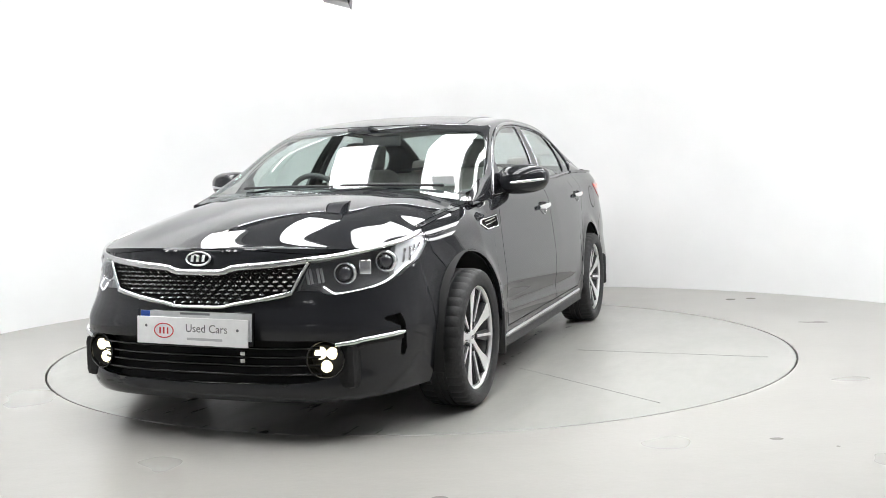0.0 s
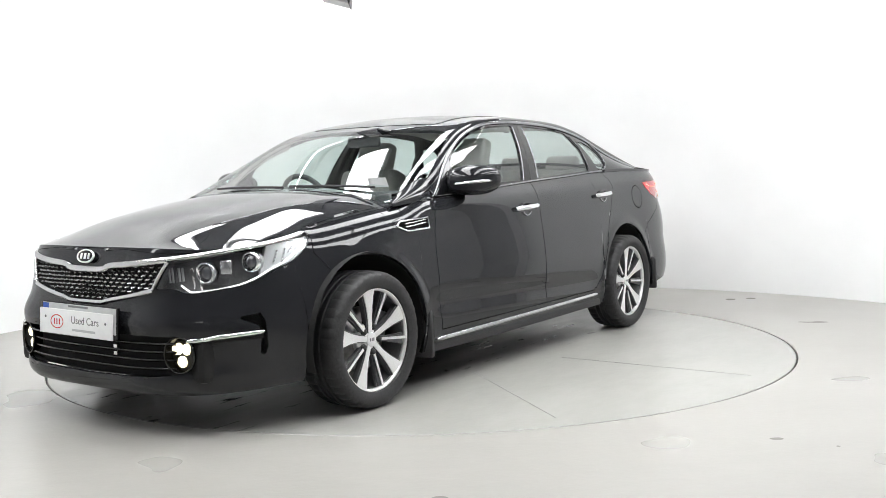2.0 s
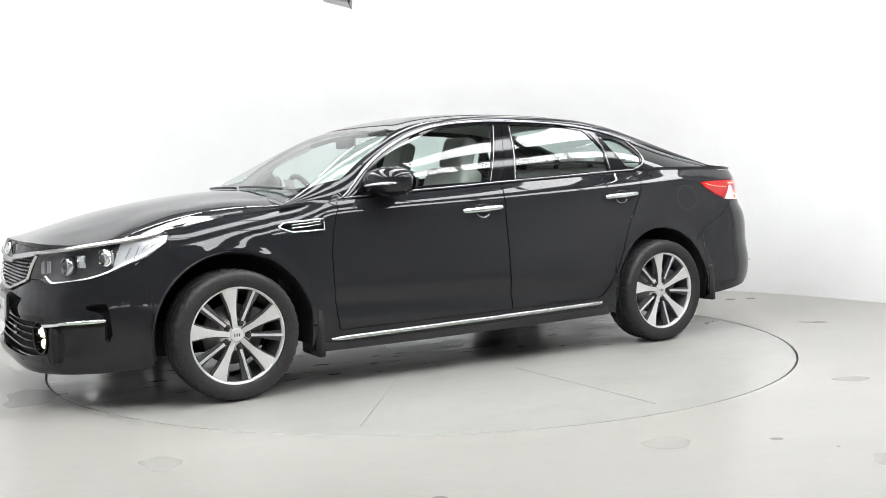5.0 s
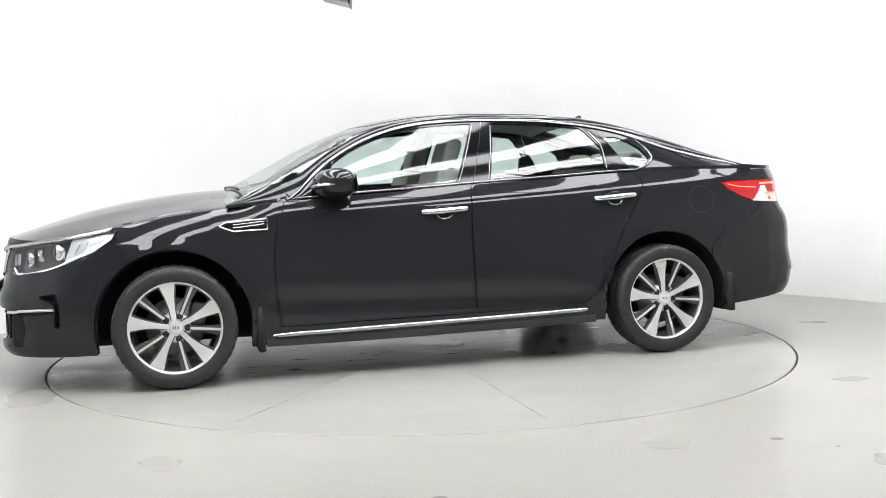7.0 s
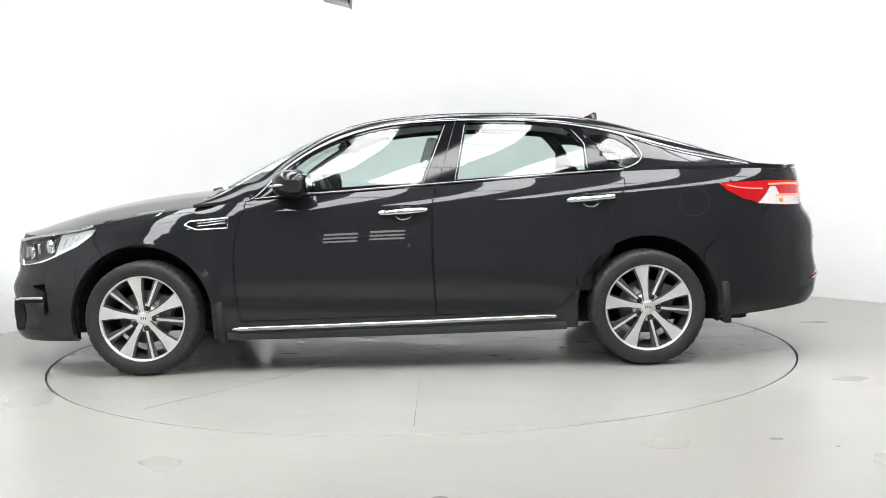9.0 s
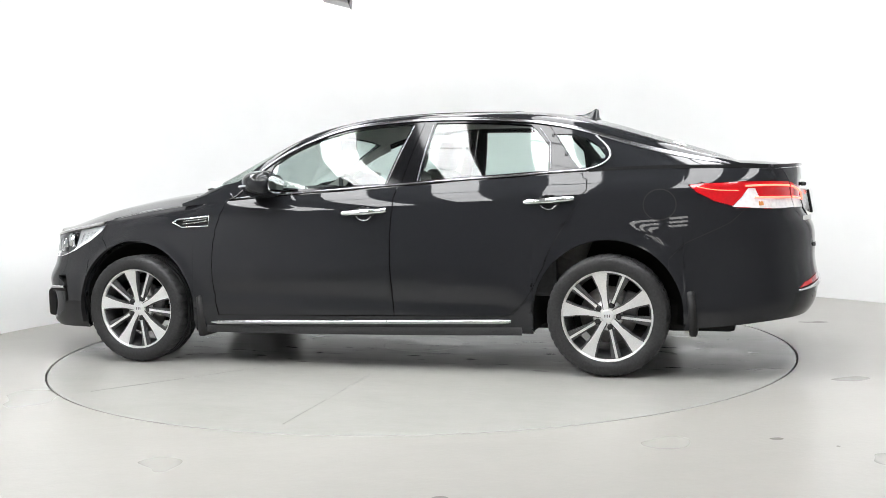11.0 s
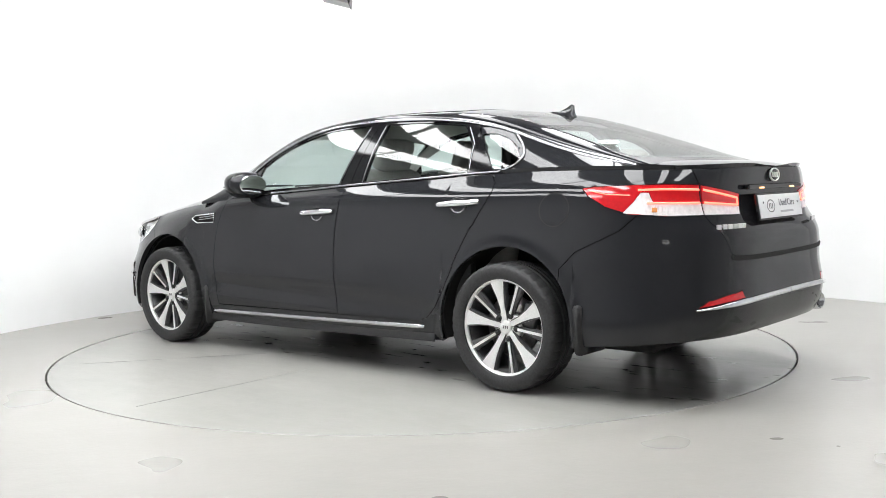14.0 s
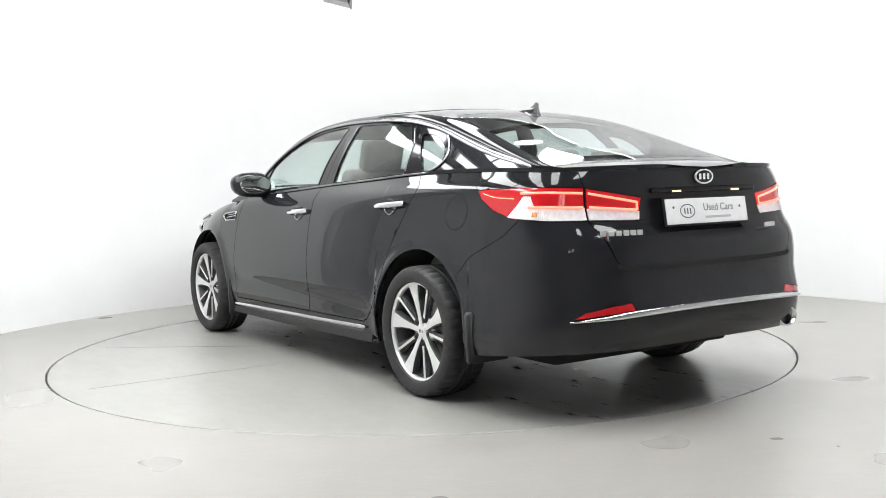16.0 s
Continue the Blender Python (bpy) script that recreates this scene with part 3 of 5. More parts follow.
E_ = 0.03
FRONT_SEAM = bend([(.80, 1.02), (.835, .90), (.872, .78), (.886, .64), (.880, .45), (.856, .292)], 4)
B_SEAM = bend([(-.245, 1.06), (-.225, .95), (-.214, .80), (-.216, .55), (-.232, .304)], 4)
REAR_SEAM = bend([(-.86, .312), (-.935, .355), (-1.03, .495), (-1.13, .715), (-1.225, .87), (-1.292, .985), (-1.288, 1.03), (-1.24, 1.09)], 4)
FRONT_DOOR = sx(FRONT_SEAM + B_SEAM[::-1])
REAR_DOOR = sx(B_SEAM + REAR_SEAM)
FUEL = sx([(-1.672 + .080 * math.cos(a), .898 + .076 * math.sin(a)) for a in np.linspace(0, -2 * math.pi, 41)[:-1]])
FUEL_MID = (s_of_x(-1.672), .898)
HEADLAMP = (sf([(.425, .624), (.445, .66), (.475, .738)]) + sx([(2.10, .765), (1.95, .785), (1.80, .806), (1.70, .826)])
            + sx([(1.685, .822), (1.70, .785), (1.79, .722), (1.93, .662), (2.03, .632)]) + sf([(.60, .612), (.55, .606), (.50, .624)]))
GRILLE_TOP = [(0, .688), (.08, .688), (.12, .692), (.165, .706), (.30, .716), (.462, .733)]
GRILLE_LOW = [(.412, .626), (.30, .601), (.165, .577), (.12, .566), (.08, .563), (0, .563)]
GRILLE = sf(GRILLE_TOP) + sf(GRILLE_LOW)
INTAKE = sf([(0, .432), (.40, .428), (.54, .428), (.585, .405), (.598, .36), (.58, .305), (.53, .272), (.40, .258), (0, .248)])
SLOT = sx([(2.05, .503), (1.985, .512), (1.970, .47), (1.970, .36), (1.988, .335), (2.0, .345), (1.992, .40), (1.992, .46), (2.05, .488)])
BONNET_EDGE = sf([(0, .795), (.25, .79), (.47, .772)])
FRONT_BUMPER = [(-1, .0), (-1, .79)] + sf([(0, .79), (.25, .786), (.475, .768)]) + sx([(2.10, .775), (1.8, .815), (1.70, .834)]) + sx([(1.675, .823), (1.69, .745), (1.645, .69), (1.60, .60), (1.58, 0)])
BONNET_FACE = [(-1, .7901)] + sf([(0, .7901), (.25, .7861), (.475, .7681)]) + sx([(2.10, .7751), (1.8, .8151), (1.70, .8341)]) + sx([(1.70, 1.2)]) + [(-1, 1.2)]
VENT = sx([(1.16, .832), (1.13, .852), (.915, .868), (.915, .812), (1.09, .805)])
TAILLAMP = sx([(-1.815, .997), (-1.9, 1.003), (-2.1, 1.008), (-2.26, 1.008)]) + sr([(.63, 1.003), (.634, .868)]) + sx([(-2.25, .868), (-2.07, .878), (-1.95, .91), (-1.86, .955)])
TAIL_IN = sr([(.622, 1.001), (.37, .957), (.395, .862), (.626, .868)])
LID = sr([(.64, 1.3), (.628, 1.003), (.632, .868), (.60, .80), (.555, .69), (.52, .674), (0, .668)]) + [(ARC[-1] + 1, .668), (ARC[-1] + 1, 1.3)]
REAR_BUMPER = [(ARC[-1] + 1, .668)] + sr([(0, .668), (.52, .674), (.555, .69), (.60, .80), (.632, .868)]) + sx([(-2.25, .868), (-2.12, .873), (-2.02, .80), (-1.80, .70), (-1.72, .62), (-1.70, 0)]) + [(ARC[-1] + 1, 0)]
REFLECTOR = sr([(.485, .488), (.62, .476), (.738, .460), (.70, .488), (.61, .508), (.50, .522)])
TAIL_CLEAR = sx([(-2.045, .8825), (-2.10, .930), (-2.135, .972), (-2.175, .972), (-2.195, .926), (-2.26, .923)]) + sr([(.634, .919), (.634, .8686)]) + sx([(-2.25, .8686), (-2.085, .8785)])
TAIL_CLEAR_IN = sr([(.626, .917), (.385, .899), (.394, .8626), (.626, .8684)])
LAMP_WEDGE = sx([(1.95, .668), (1.905, .789), (1.80, .8055), (1.70, .8255), (1.686, .822), (1.70, .7855), (1.79, .7225)])


def wrap_pieces():
    xs = [s_of_x(c + ARCH * math.cos(a)) for c in (WHEEL_X, -WHEEL_X) for a in np.linspace(0, math.pi, 37)]
    xs += [s_of_x(c + d * (ARCH + .0006)) for c in (WHEEL_X, -WHEEL_X) for d in (-1, 1)]
    ss = sorted(set(np.round(list(np.linspace(0, ARC[-1], 260)) + xs, 6)))
    cols = []
    for s in ss:
        x = float(np.interp(s, ARC, OUTLINE[:, 0]))
        lo, hi = wrap_low(x), float(TOP_Z(x))
        cols.append([(s, lo + (hi - lo) * v) for v in np.linspace(0, 1, 39)])
    return split_sheet(flat_sheet(cols), [("lamp_wedge", LAMP_WEDGE), ("tail_clear", TAIL_CLEAR), ("tail_clear_in", TAIL_CLEAR_IN), ("grille", GRILLE), ("intake", INTAKE), ("slot", SLOT), ("headlamp", HEADLAMP), ("tail_lamp", TAILLAMP), ("tail_lamp_inner", TAIL_IN),
                                          ("reflector", REFLECTOR), ("vent", VENT), ("front_door", FRONT_DOOR), ("rear_door", REAR_DOOR),
                                          ("front_bumper", FRONT_BUMPER), ("bonnet_face", BONNET_FACE), ("boot_lid", LID), ("rear_bumper", REAR_BUMPER)], "flank")


def deck_pieces():
    cut = {}
    xs = list(np.linspace(.90, 2.2, 60)) + list(NOSE - .1 * np.linspace(1, 0, 26)[1:] ** 2 + 0)
    cols = [[(min(x, NOSE), t) for t in np.linspace(0, 1, 31)] for x in xs]
    bonnet = [(1.70, -.1)] + [(1.70, .0), (1.67, .035), (1.3, .03), (1.05, .02), (1.02, .06)] + [(1.08, .5), (1.10, 1.2), (2.6, 1.2), (2.6, -.1)]
    cut["front"] = split_sheet(flat_sheet(cols), [("bonnet", bonnet)], "wing_top")
    xs = list(np.linspace(-1.30, -2.35, 50)) + list(TAIL + .1 * np.linspace(1, 0, 22)[1:] ** 2)
    cols = [[(x, t) for t in np.linspace(0, 1, 31)] for x in xs]
    lid = [(-2.0, 1.2), (-1.99, .5), (-2.0, .14), (-2.06, .075), (-2.26, .02), (-2.28, -.2), (-2.7, -.2), (-2.7, 1.2)]
    cut["rear"] = split_sheet(flat_sheet(cols), [("boot_lid", lid)], "quarter_top")
    return cut


def side_poly(points):
    return [(x, q_side(x, z)) for x, z in points]


def cabin_pieces():
    xs = np.linspace(1.12, -2.08, 201)
    qs = list(np.linspace(0, 1, 21)) + list(np.linspace(1, 2, 7))[1:] + list(np.linspace(2, 3, 17))[1:]
    cols = [[(x, q) for q in qs] for x in xs]
    screen = [(1.3, -.1), (1.3, 1.0), (1.0, 1.04), (.88, 1.18), (.77, 1.44), (.6, 1.45), (.47, 1.36), (.41, 1.2), (.385, .93), (.40, .5), (.415, -.1)]
    sunroof = [(.33, -.1), (.315, .45), (.28, .78), (.24, .84), (-.80, .84), (-.84, .8), (-.85, -.1)]
    rear = [(-1.20, -.1), (-1.195, .5), (-1.185, .86), (-1.22, .915), (-1.5, .93), (-1.93, .955), (-1.985, .9), (-2.03, .5), (-2.05, -.1)]
    d = .021
    head = lambda x, k=d: float(HEAD_Z(x)) - k
    low = lambda x, k=.022: float(TOP_Z(x)) + k
    front_glass = side_poly([(.585, low(.585)), (.54, head(.54, .028)), (.45, head(.45)), (.30, head(.30)), (.14, head(.14)), (-.05, head(-.05)), (-.282, head(-.282)), (-.284, head(-.284) - .004), (-.156, low(-.156))])
    front_frame = [(.80, 3.2), (.80, 2.0)] + [(x, 2.0) for x in (.6, .4, .2, 0, -.2, -.368)] + side_poly([(-.358, head(-.358, .01)), (-.25, low(-.25, 0))]) + [(-.245, 3.2)]
    rear_glass = side_poly([(-.362, low(-.362)), (-.425, head(-.425)), (-.65, head(-.65)), (-.97, head(-.97)), (-1.005, head(-1.005, .045)), (-1.075, low(-1.075, .16)), (-1.08, low(-1.08))])
    rear_frame = [(-.245, 3.2)] + side_poly([(-.25, low(-.25, 0)), (-.358, head(-.358, .01))]) + [(x, 2.0) for x in (-.368, -.6, -.9, -1.06)] + side_poly([(-1.08, head(-1.08, .02)), (-1.17, 1.20), (-1.26, low(-1.26, .01))]) + [(-1.27, 3.2)]
    quarter = side_poly([(-1.115, 1.285), (-1.20, head(-1.20, .035)), (-1.28, head(-1.28, .04)), (-1.345, head(-1.345, .06)), (-1.385, 1.165), (-1.375, 1.135), (-1.33, low(-1.33, .025)), (-1.245, low(-1.245, .025)), (-1.20, 1.16)])
    return split_sheet(flat_sheet(cols), [("windscreen", screen), ("sunroof", sunroof), ("rear_window", rear), ("front_glass", front_glass), ("rear_glass", rear_glass), ("quarter_glass", quarter),
                                          ("front_frame", front_frame), ("rear_frame", rear_frame)], "roof")


def line_on(surface, pts, out=0.0, n=6):
    """Points along a bent line on a surface, lifted outward (left side)."""
    p = np.array(bend(pts, n))
    a = surface(p[:, 0], p[:, 1])
    if out:
        e = 1e-3
        du = surface(p[:, 0] + e, p[:, 1]) - a
        dv = surface(p[:, 0], p[:, 1] + e) - a
        nn = np.cross(du, dv)
        nn /= np.linalg.norm(nn, axis=1)[:, None] + 1e-12
        s = np.sign(nn[:, 1:2] * 1.0 + 1e-9)
        a = a + nn * out * s
    return a


def mirrored(path, side):
    return [(p[0], p[1] * side, p[2]) for p in path]


def strip(path, wide, thick, side=1, up=None):
    """A moulding: flat band along a path, its face looking outward (y)."""
    bm = bmesh.new()
    rings = []
    pts = [Vector(p) for p in mirrored(path, side)]
    for i, p in enumerate(pts):
        d = (pts[min(i + 1, len(pts) - 1)] - pts[max(i - 1, 0)]).normalized()
        o = up[i] if up is not None else Vector((0, side, 0.25)).normalized()
        u = d.cross(o).normalized()
        o = u.cross(d).normalized()
        h = (wide[i] if isinstance(wide, list) else wide) / 2
        rings.append([bm.verts.new(p + u * a * h + o * b * thick) for a, b in ((-1, -.6), (-1, .4), (-.7, .85), (0, 1), (.7, .85), (1, .4), (1, -.6))])
    for a, b in zip(rings, rings[1:]):
        for k in range(len(a)):
            bm.faces.new((a[k], a[(k + 1) % 7], b[(k + 1) % 7], b[k]))
    bm.faces.new(rings[0])
    bm.faces.new(rings[-1])
    bmesh.ops.recalc_face_normals(bm, faces=bm.faces[:])
    sharpen(bm, 50)
    return bm


def offset(surface, d):
    """A surface set inward by d."""
    def f(a, b):
        p = surface(a, b)
        e = 2e-3
        n = np.cross(surface(a + e, b) - surface(a - e, b), surface(a, b + e) - surface(a, b - e))
        n /= np.linalg.norm(n, axis=1)[:, None] + 1e-12
        c = np.array([0.2, 0, 0.6])
        flip = np.sign(np.sum(n * (p - c), axis=1))[:, None]
        return p - n * flip * d
    return f


CAR = thing("car", "glossy black four-door saloon car with chrome trim on the turntable", "car")


def build_shell():
    w, d, c = wrap_pieces(), deck_pieces(), cabin_pieces()
    doors = {}
    for side, mir in ((1, None), (-1, "right")):
        for n, lab in (("front_door", "black front door"), ("rear_door", "black rear door")):
            ob = part(n, skin(w[n], wrap, mir, gap=.0035), PAINT, CAR, lab)
            doors[n, side] = ob
            part("window_frame", skin(c[n.replace("door", "frame")], cabin, mir, gap=0.0015, lip=.015, flip=True), GLOSS, ob, "gloss black window surround")
            pane = part("window", skin(c[n.replace("door", "glass")], offset(cabin, .004), mir, gap=0, lip=.004, flip=True), GLASS, ob, "clear side window glass")
            pane.visible_shadow = False
        part("flank", skin(w["flank"], wrap, mir, gap=.002), PAINT, CAR, "black wing and quarter panel")
        rings = [[(a * (1 - k) + FUEL_MID[0] * k, b * (1 - k) + FUEL_MID[1] * k) for a, b in FUEL] for k in (-.075, 0, .25, .5, .75, 1)]
        n = len(FUEL)
        part("fuel_gap", skin([[rings[0][k], rings[0][(k + 1) % n], rings[1][(k + 1) % n], rings[1][k]] for k in range(n)], offset(wrap, -.0006), mir, gap=0, lip=.002), INNER, CAR)
        faces = [[p[k], p[(k + 1) % n], q[(k + 1) % n], q[k]] if q is not rings[-1] else [p[k], p[(k + 1) % n], q[k]] for p, q in zip(rings[1:], rings[2:]) for k in range(n)]
        part("fuel_flap", skin(faces, offset(wrap, -.0012), mir, gap=0, lip=.003), PAINT, CAR, "round black fuel flap")
        pane = part("quarter_window", skin(c["quarter_glass"], offset(cabin, .004), mir, gap=0, lip=.004, flip=True), GLASS, CAR, "small rear quarter window")
        pane.visible_shadow = False
        part("wing_top", skin(d["front"]["wing_top"], deck, mir, flip=True, gap=.0015), PAINT, CAR)
        part("quarter_top", skin(d["rear"]["quarter_top"], deck, mir, flip=True, gap=.0015), PAINT, CAR)
    part("front_bumper", skin(w["front_bumper"], wrap, "both"), PAINT, CAR, "black front bumper")
    part("bonnet_nose", skin(w["bonnet_face"], wrap, "both", gap=.001), PAINT, CAR, "black bonnet nose panel")
    part("rear_bumper", skin(w["rear_bumper"], wrap, "both"), PAINT, CAR, "black rear bumper")
    part("boot_face", skin(w["boot_lid"], wrap, "both"), PAINT, CAR, "black boot lid face")
    part("bonnet", skin(d["front"]["bonnet"], deck, "both", flip=True, gap=.003), PAINT, CAR, "long black bonnet")
    part("boot_lid", skin(d["rear"]["boot_lid"], deck, "both", flip=True, gap=.003), PAINT, CAR, "black boot lid")
    part("roof", skin(c["roof"], cabin, "both", flip=True, gap=.001), PAINT, CAR, "black roof and pillars")
    part("sunroof", skin(c["sunroof"], offset(cabin, -.002), "both", flip=True, gap=.003), GLOSS, CAR, "dark glass panoramic sunroof")
    for n, lab in (("windscreen", "raked clear windscreen"), ("rear_window", "sloping rear window glass")):
        pane = part(n, skin(c[n], cabin, "both", flip=True, gap=.001, lip=.005), GLASS, CAR, lab)
        pane.visible_shadow = False
    # dark inner shell: what shows in the shut lines
    names = ("front_door", "rear_door", "flank", "boot_lid", "vent", "front_bumper", "rear_bumper")
    for mir in (None, "right"):
        part("inner_shell", skin([f for n in names for f in w[n]], offset(wrap, .024), mir, gap=0, lip=0), INNER, CAR)
        part("inner_shell", skin([f for n in ("wing_top", "bonnet") for f in d["front"][n] if max(p[0] for p in f) < 2.05], offset(deck, .024), mir, gap=0, lip=0, flip=True), INNER, CAR)
        part("inner_shell", skin([f for n in ("quarter_top", "boot_lid") for f in d["rear"][n] if min(p[0] for p in f) > -2.3], offset(deck, .024), mir, gap=0, lip=0, flip=True), INNER, CAR)
    return w, doors


PIECES, DOORS = build_shell()


# ---------------------------------------------------------------- wheels
def build_wheel():
    ax = Matrix.Rotation(radians(-90), 4, "X")
    # barrel of the rim, the parent of the wheel's other pieces
    bm = lathe(bmesh.new(), [(.236, .080), (.226, .060), (.214, .02), (.208, -.09), (.225, -.105), (.232, -.10), (.218, -.085), (.222, .02), (.233, .06), (.240, .078)], ax, 72, True)
    sharpen(bm, 40)
    wheel = part("wheel", bm, GUNMETAL, CAR, "eighteen inch two-tone alloy wheel with black tyre")
    # tyre with two rain grooves and cut shoulders
    prof = [(.238, .092), (.243, .104), (.258, .1125), (.278, .1155), (.298, .1125), (.310, .104), (.3165, .090), (.319, .070), (.3195, .040), (.312, .037), (.312, .029), (.320, .026), (.320, .006), (.313, .003)]
    prof = prof + [(r, -y) for r, y in prof[::-1]]
    n = 168
    bm = bmesh.new()
    rings = []
    for r, y in prof:
        ring = []
        for k in range(n):
            rr = r - (.0042 if k % 4 == 0 and .038 < abs(y) < .108 and r > .305 else 0)
            a = 2 * math.pi * k / n
            ring.append(bm.verts.new((rr * math.cos(a), y, rr * math.sin(a))))
        rings.append(ring)
    for a, b in zip(rings, rings[1:] + rings[:1]):
        for k in range(n):
            bm.faces.new((a[k], b[k], b[(k + 1) % n], a[(k + 1) % n]))
    bmesh.ops.recalc_face_normals(bm, faces=bm.faces[:])
    sharpen(bm, 28)
    part("tyre", bm, RUBBER, wheel, "black rubber tyre with ribbed sidewall")
    bm = lathe(bmesh.new(), [(.2445, .076), (.2455, .090), (.240, .0945), (.2325, .0930), (.2275, .083), (.2275, .072)], ax, 96, True)
    sharpen(bm, 40)
    part("rim_lip", bm, MACHINED, wheel, "bright machined rim edge")

    def blade(name, a, outline, depth, top, mat, bevel):
        a = radians(a)
        r = Vector((math.sin(a), 0, math.cos(a)))
        o = Vector((0, 1, 0))
        t = o.cross(r)
        m = Matrix.Translation(o * top) @ Matrix((r, t, o)).transposed().to_4x4()
        bm = prism(bmesh.new(), outline, depth, m, bevel)
        # dished: lower towards the hub
        for v in bm.verts:
            rr = math.hypot(v.co.x, v.co.z)
            v.co.y -= .026 * (1 - min(rr / .235, 1)) ** 1.0
        return part(name, bm, mat, wheel, smooth=False)

    broad = [(.030, -.013), (.10, -.017), (.16, -.026), (.229, -.043), (.231, -.02), (.232, 0), (.231, .02), (.229, .036), (.16, .019), (.10, .011), (.030, .013)]
    broad_low = [(x, y * 1.14 + (.004 if y > 0 else -.004)) for x, y in broad]
    thin = [(.073, -.0070), (.12, -.0062), (.231, -.0068), (.231, .0068), (.12, .0062), (.073, .0070)]
    thin_low = [(.070, -.013), (.12, -.016), (.229, -.034), (.229, .022), (.12, .012), (.070, .013)]
    for k in range(5):
        blade("spoke", 10 + 72 * k, broad, .0035, .0855, MACHINED, .0012)
        blade("spoke_back", 10 + 72 * k, broad_low, .030, .0545, GUNMETAL, .004)
        blade("spoke", 49 + 72 * k, thin, .0035, .0855, MACHINED, .001)
        blade("spoke_back", 49 + 72 * k, thin_low, .022, .0585, GUNMETAL, .006)
    bm = lathe(bmesh.new(), [(.0, .02), (.081, .02), (.079, .050), (.060, .056), (.040, .060), (0, .061)], ax, 48)
    sharpen(bm, 30)
    part("hub", bm, MACHINED, wheel)
    bm = lathe(bmesh.new(), [(.034, .050), (.034, .0665), (.030, .0695), (0, .0705)], ax, 40)
    sharpen(bm, 30)
    cap = part("hub_cap", bm, MACHINED, wheel, "round silver hub cap")
    for dx in (-.012, 0, .012):
        bm = box(bmesh.new(), (dx, .0710, 0), (.005, .0012, .015))
        part("badge_mark", bm, GREY_INK, wheel, smooth=False)
    for k in range(5):
        a = radians(49 + 72 * k)
        m = Matrix.Translation((.060 * math.sin(a), .051, .060 * math.cos(a))) @ ax
        bm = lathe(bmesh.new(), [(.0155, .0), (.0155, .012), (.0110, .013), (.0110, .020), (.006, .0215), (0, .0215)], m, 6 * 3)
        sharpen(bm, 30)
        part("wheel_nut", bm, FIXTURE_DARK, wheel)
    bm = lathe(bmesh.new(), [(.07, -.015), (.150, -.015), (.150, .012), (.085, .012), (.082, .02), (.07, .02)], ax, 64, True)
    sharpen(bm, 30)
    part("brake_disc", bm, STEEL, wheel, "grey steel brake disc")
    bm = box(bmesh.new(), (-.115, .004, .05), (.09, .065, .14), .015, Matrix.Rotation(radians(-20), 3, "Y"))
    part("brake_caliper", bm, GUNMETAL, wheel)
    wheel.matrix_basis = pose(WHEEL_X, .805, .320)
    copy_thing(wheel, pose(-WHEEL_X, .805, .320))
    copy_thing(wheel, pose(WHEEL_X, -.805, .320, 0, 0, 180))
    copy_thing(wheel, pose(-WHEEL_X, -.805, .320, 0, 0, 180))


build_wheel()


# ---------------------------------------------------------------- underside, arches, flaps
def build_underside():
    bm = bmesh.new()
    box(bm, (0, 0, .29), (4.1, 1.16, .18), .03)
    box(bm, (0, 0, .30), (1.75, 1.62, .16), .03)
    box(bm, (2.05, 0, .32), (.34, 1.30, .18), .03)
    box(bm, (-2.05, 0, .40), (.5, 1.40, .16), .03)
    part("floor_pan", bm, INNER, CAR, "dark underside", smooth=False)
    for x in (WHEEL_X, -WHEEL_X):
        for side in (1, -1):
            bm = bmesh.new()
            rows = []
            for y in (.56, .60, .875):
                r = ARCH + (.012 if y > .58 else -.1)
                rows.append([bm.verts.new((x + r * math.cos(a), y * side, WHEEL_Z + .0 + r * math.sin(a))) for a in np.radians(np.linspace(-14, 194, 33))])
            for a, b in zip(rows, rows[1:]):
                for k in range(32):
                    bm.faces.new((a[k], a[k + 1], b[k + 1], b[k]))
            bm.faces.new(rows[0])
            part("arch_liner", bm, INNER, CAR, "dark wheel arch liner")
    # mud flaps behind the wheels
    for x, zt, zb in ((.985, .42, .165), (-1.82, .46, .225)):
        for side in (1, -1):
            m = Matrix.Translation((x, .895 * side, zt)) @ Matrix.Rotation(radians(90), 4, "X") @ Matrix.Rotation(radians(-90), 4, "Y")
            bm = bmesh.new()
            out = [(.0, 0), (.018, -.02), (.018, zb - zt), (-.20, zb - zt), (-.20, -.12)]
            pts = [Vector((x, (.890 + a) * side, zt + b)) for a, b in out]
            front = [bm.verts.new(p + Vector((.012 if i in (0, 1) else 0.0, 0, 0))) for i, p in enumerate(pts)]
            back = [bm.verts.new(p - Vector((.028 if i in (0, 1) else .04, 0, 0))) for i, p in enumerate(pts)]
            bm.faces.new(front)
            bm.faces.new(back[::-1])
            for k in range(5):
                bm.faces.new((front[k], back[k], back[(k + 1) % 5], front[(k + 1) % 5]))
            bmesh.ops.recalc_face_normals(bm, faces=bm.faces[:])
            bmesh.ops.bevel(bm, geom=bm.edges[:], offset=.006, segments=2, affect="EDGES")
            part("mud_flap", bm, PLASTIC, CAR, "black plastic mud flap")


build_underside()


# ---------------------------------------------------------------- bright trim
def outward(path, side=1, up=.25):
    return [Vector((0, side, up)).normalized()] * len(path)


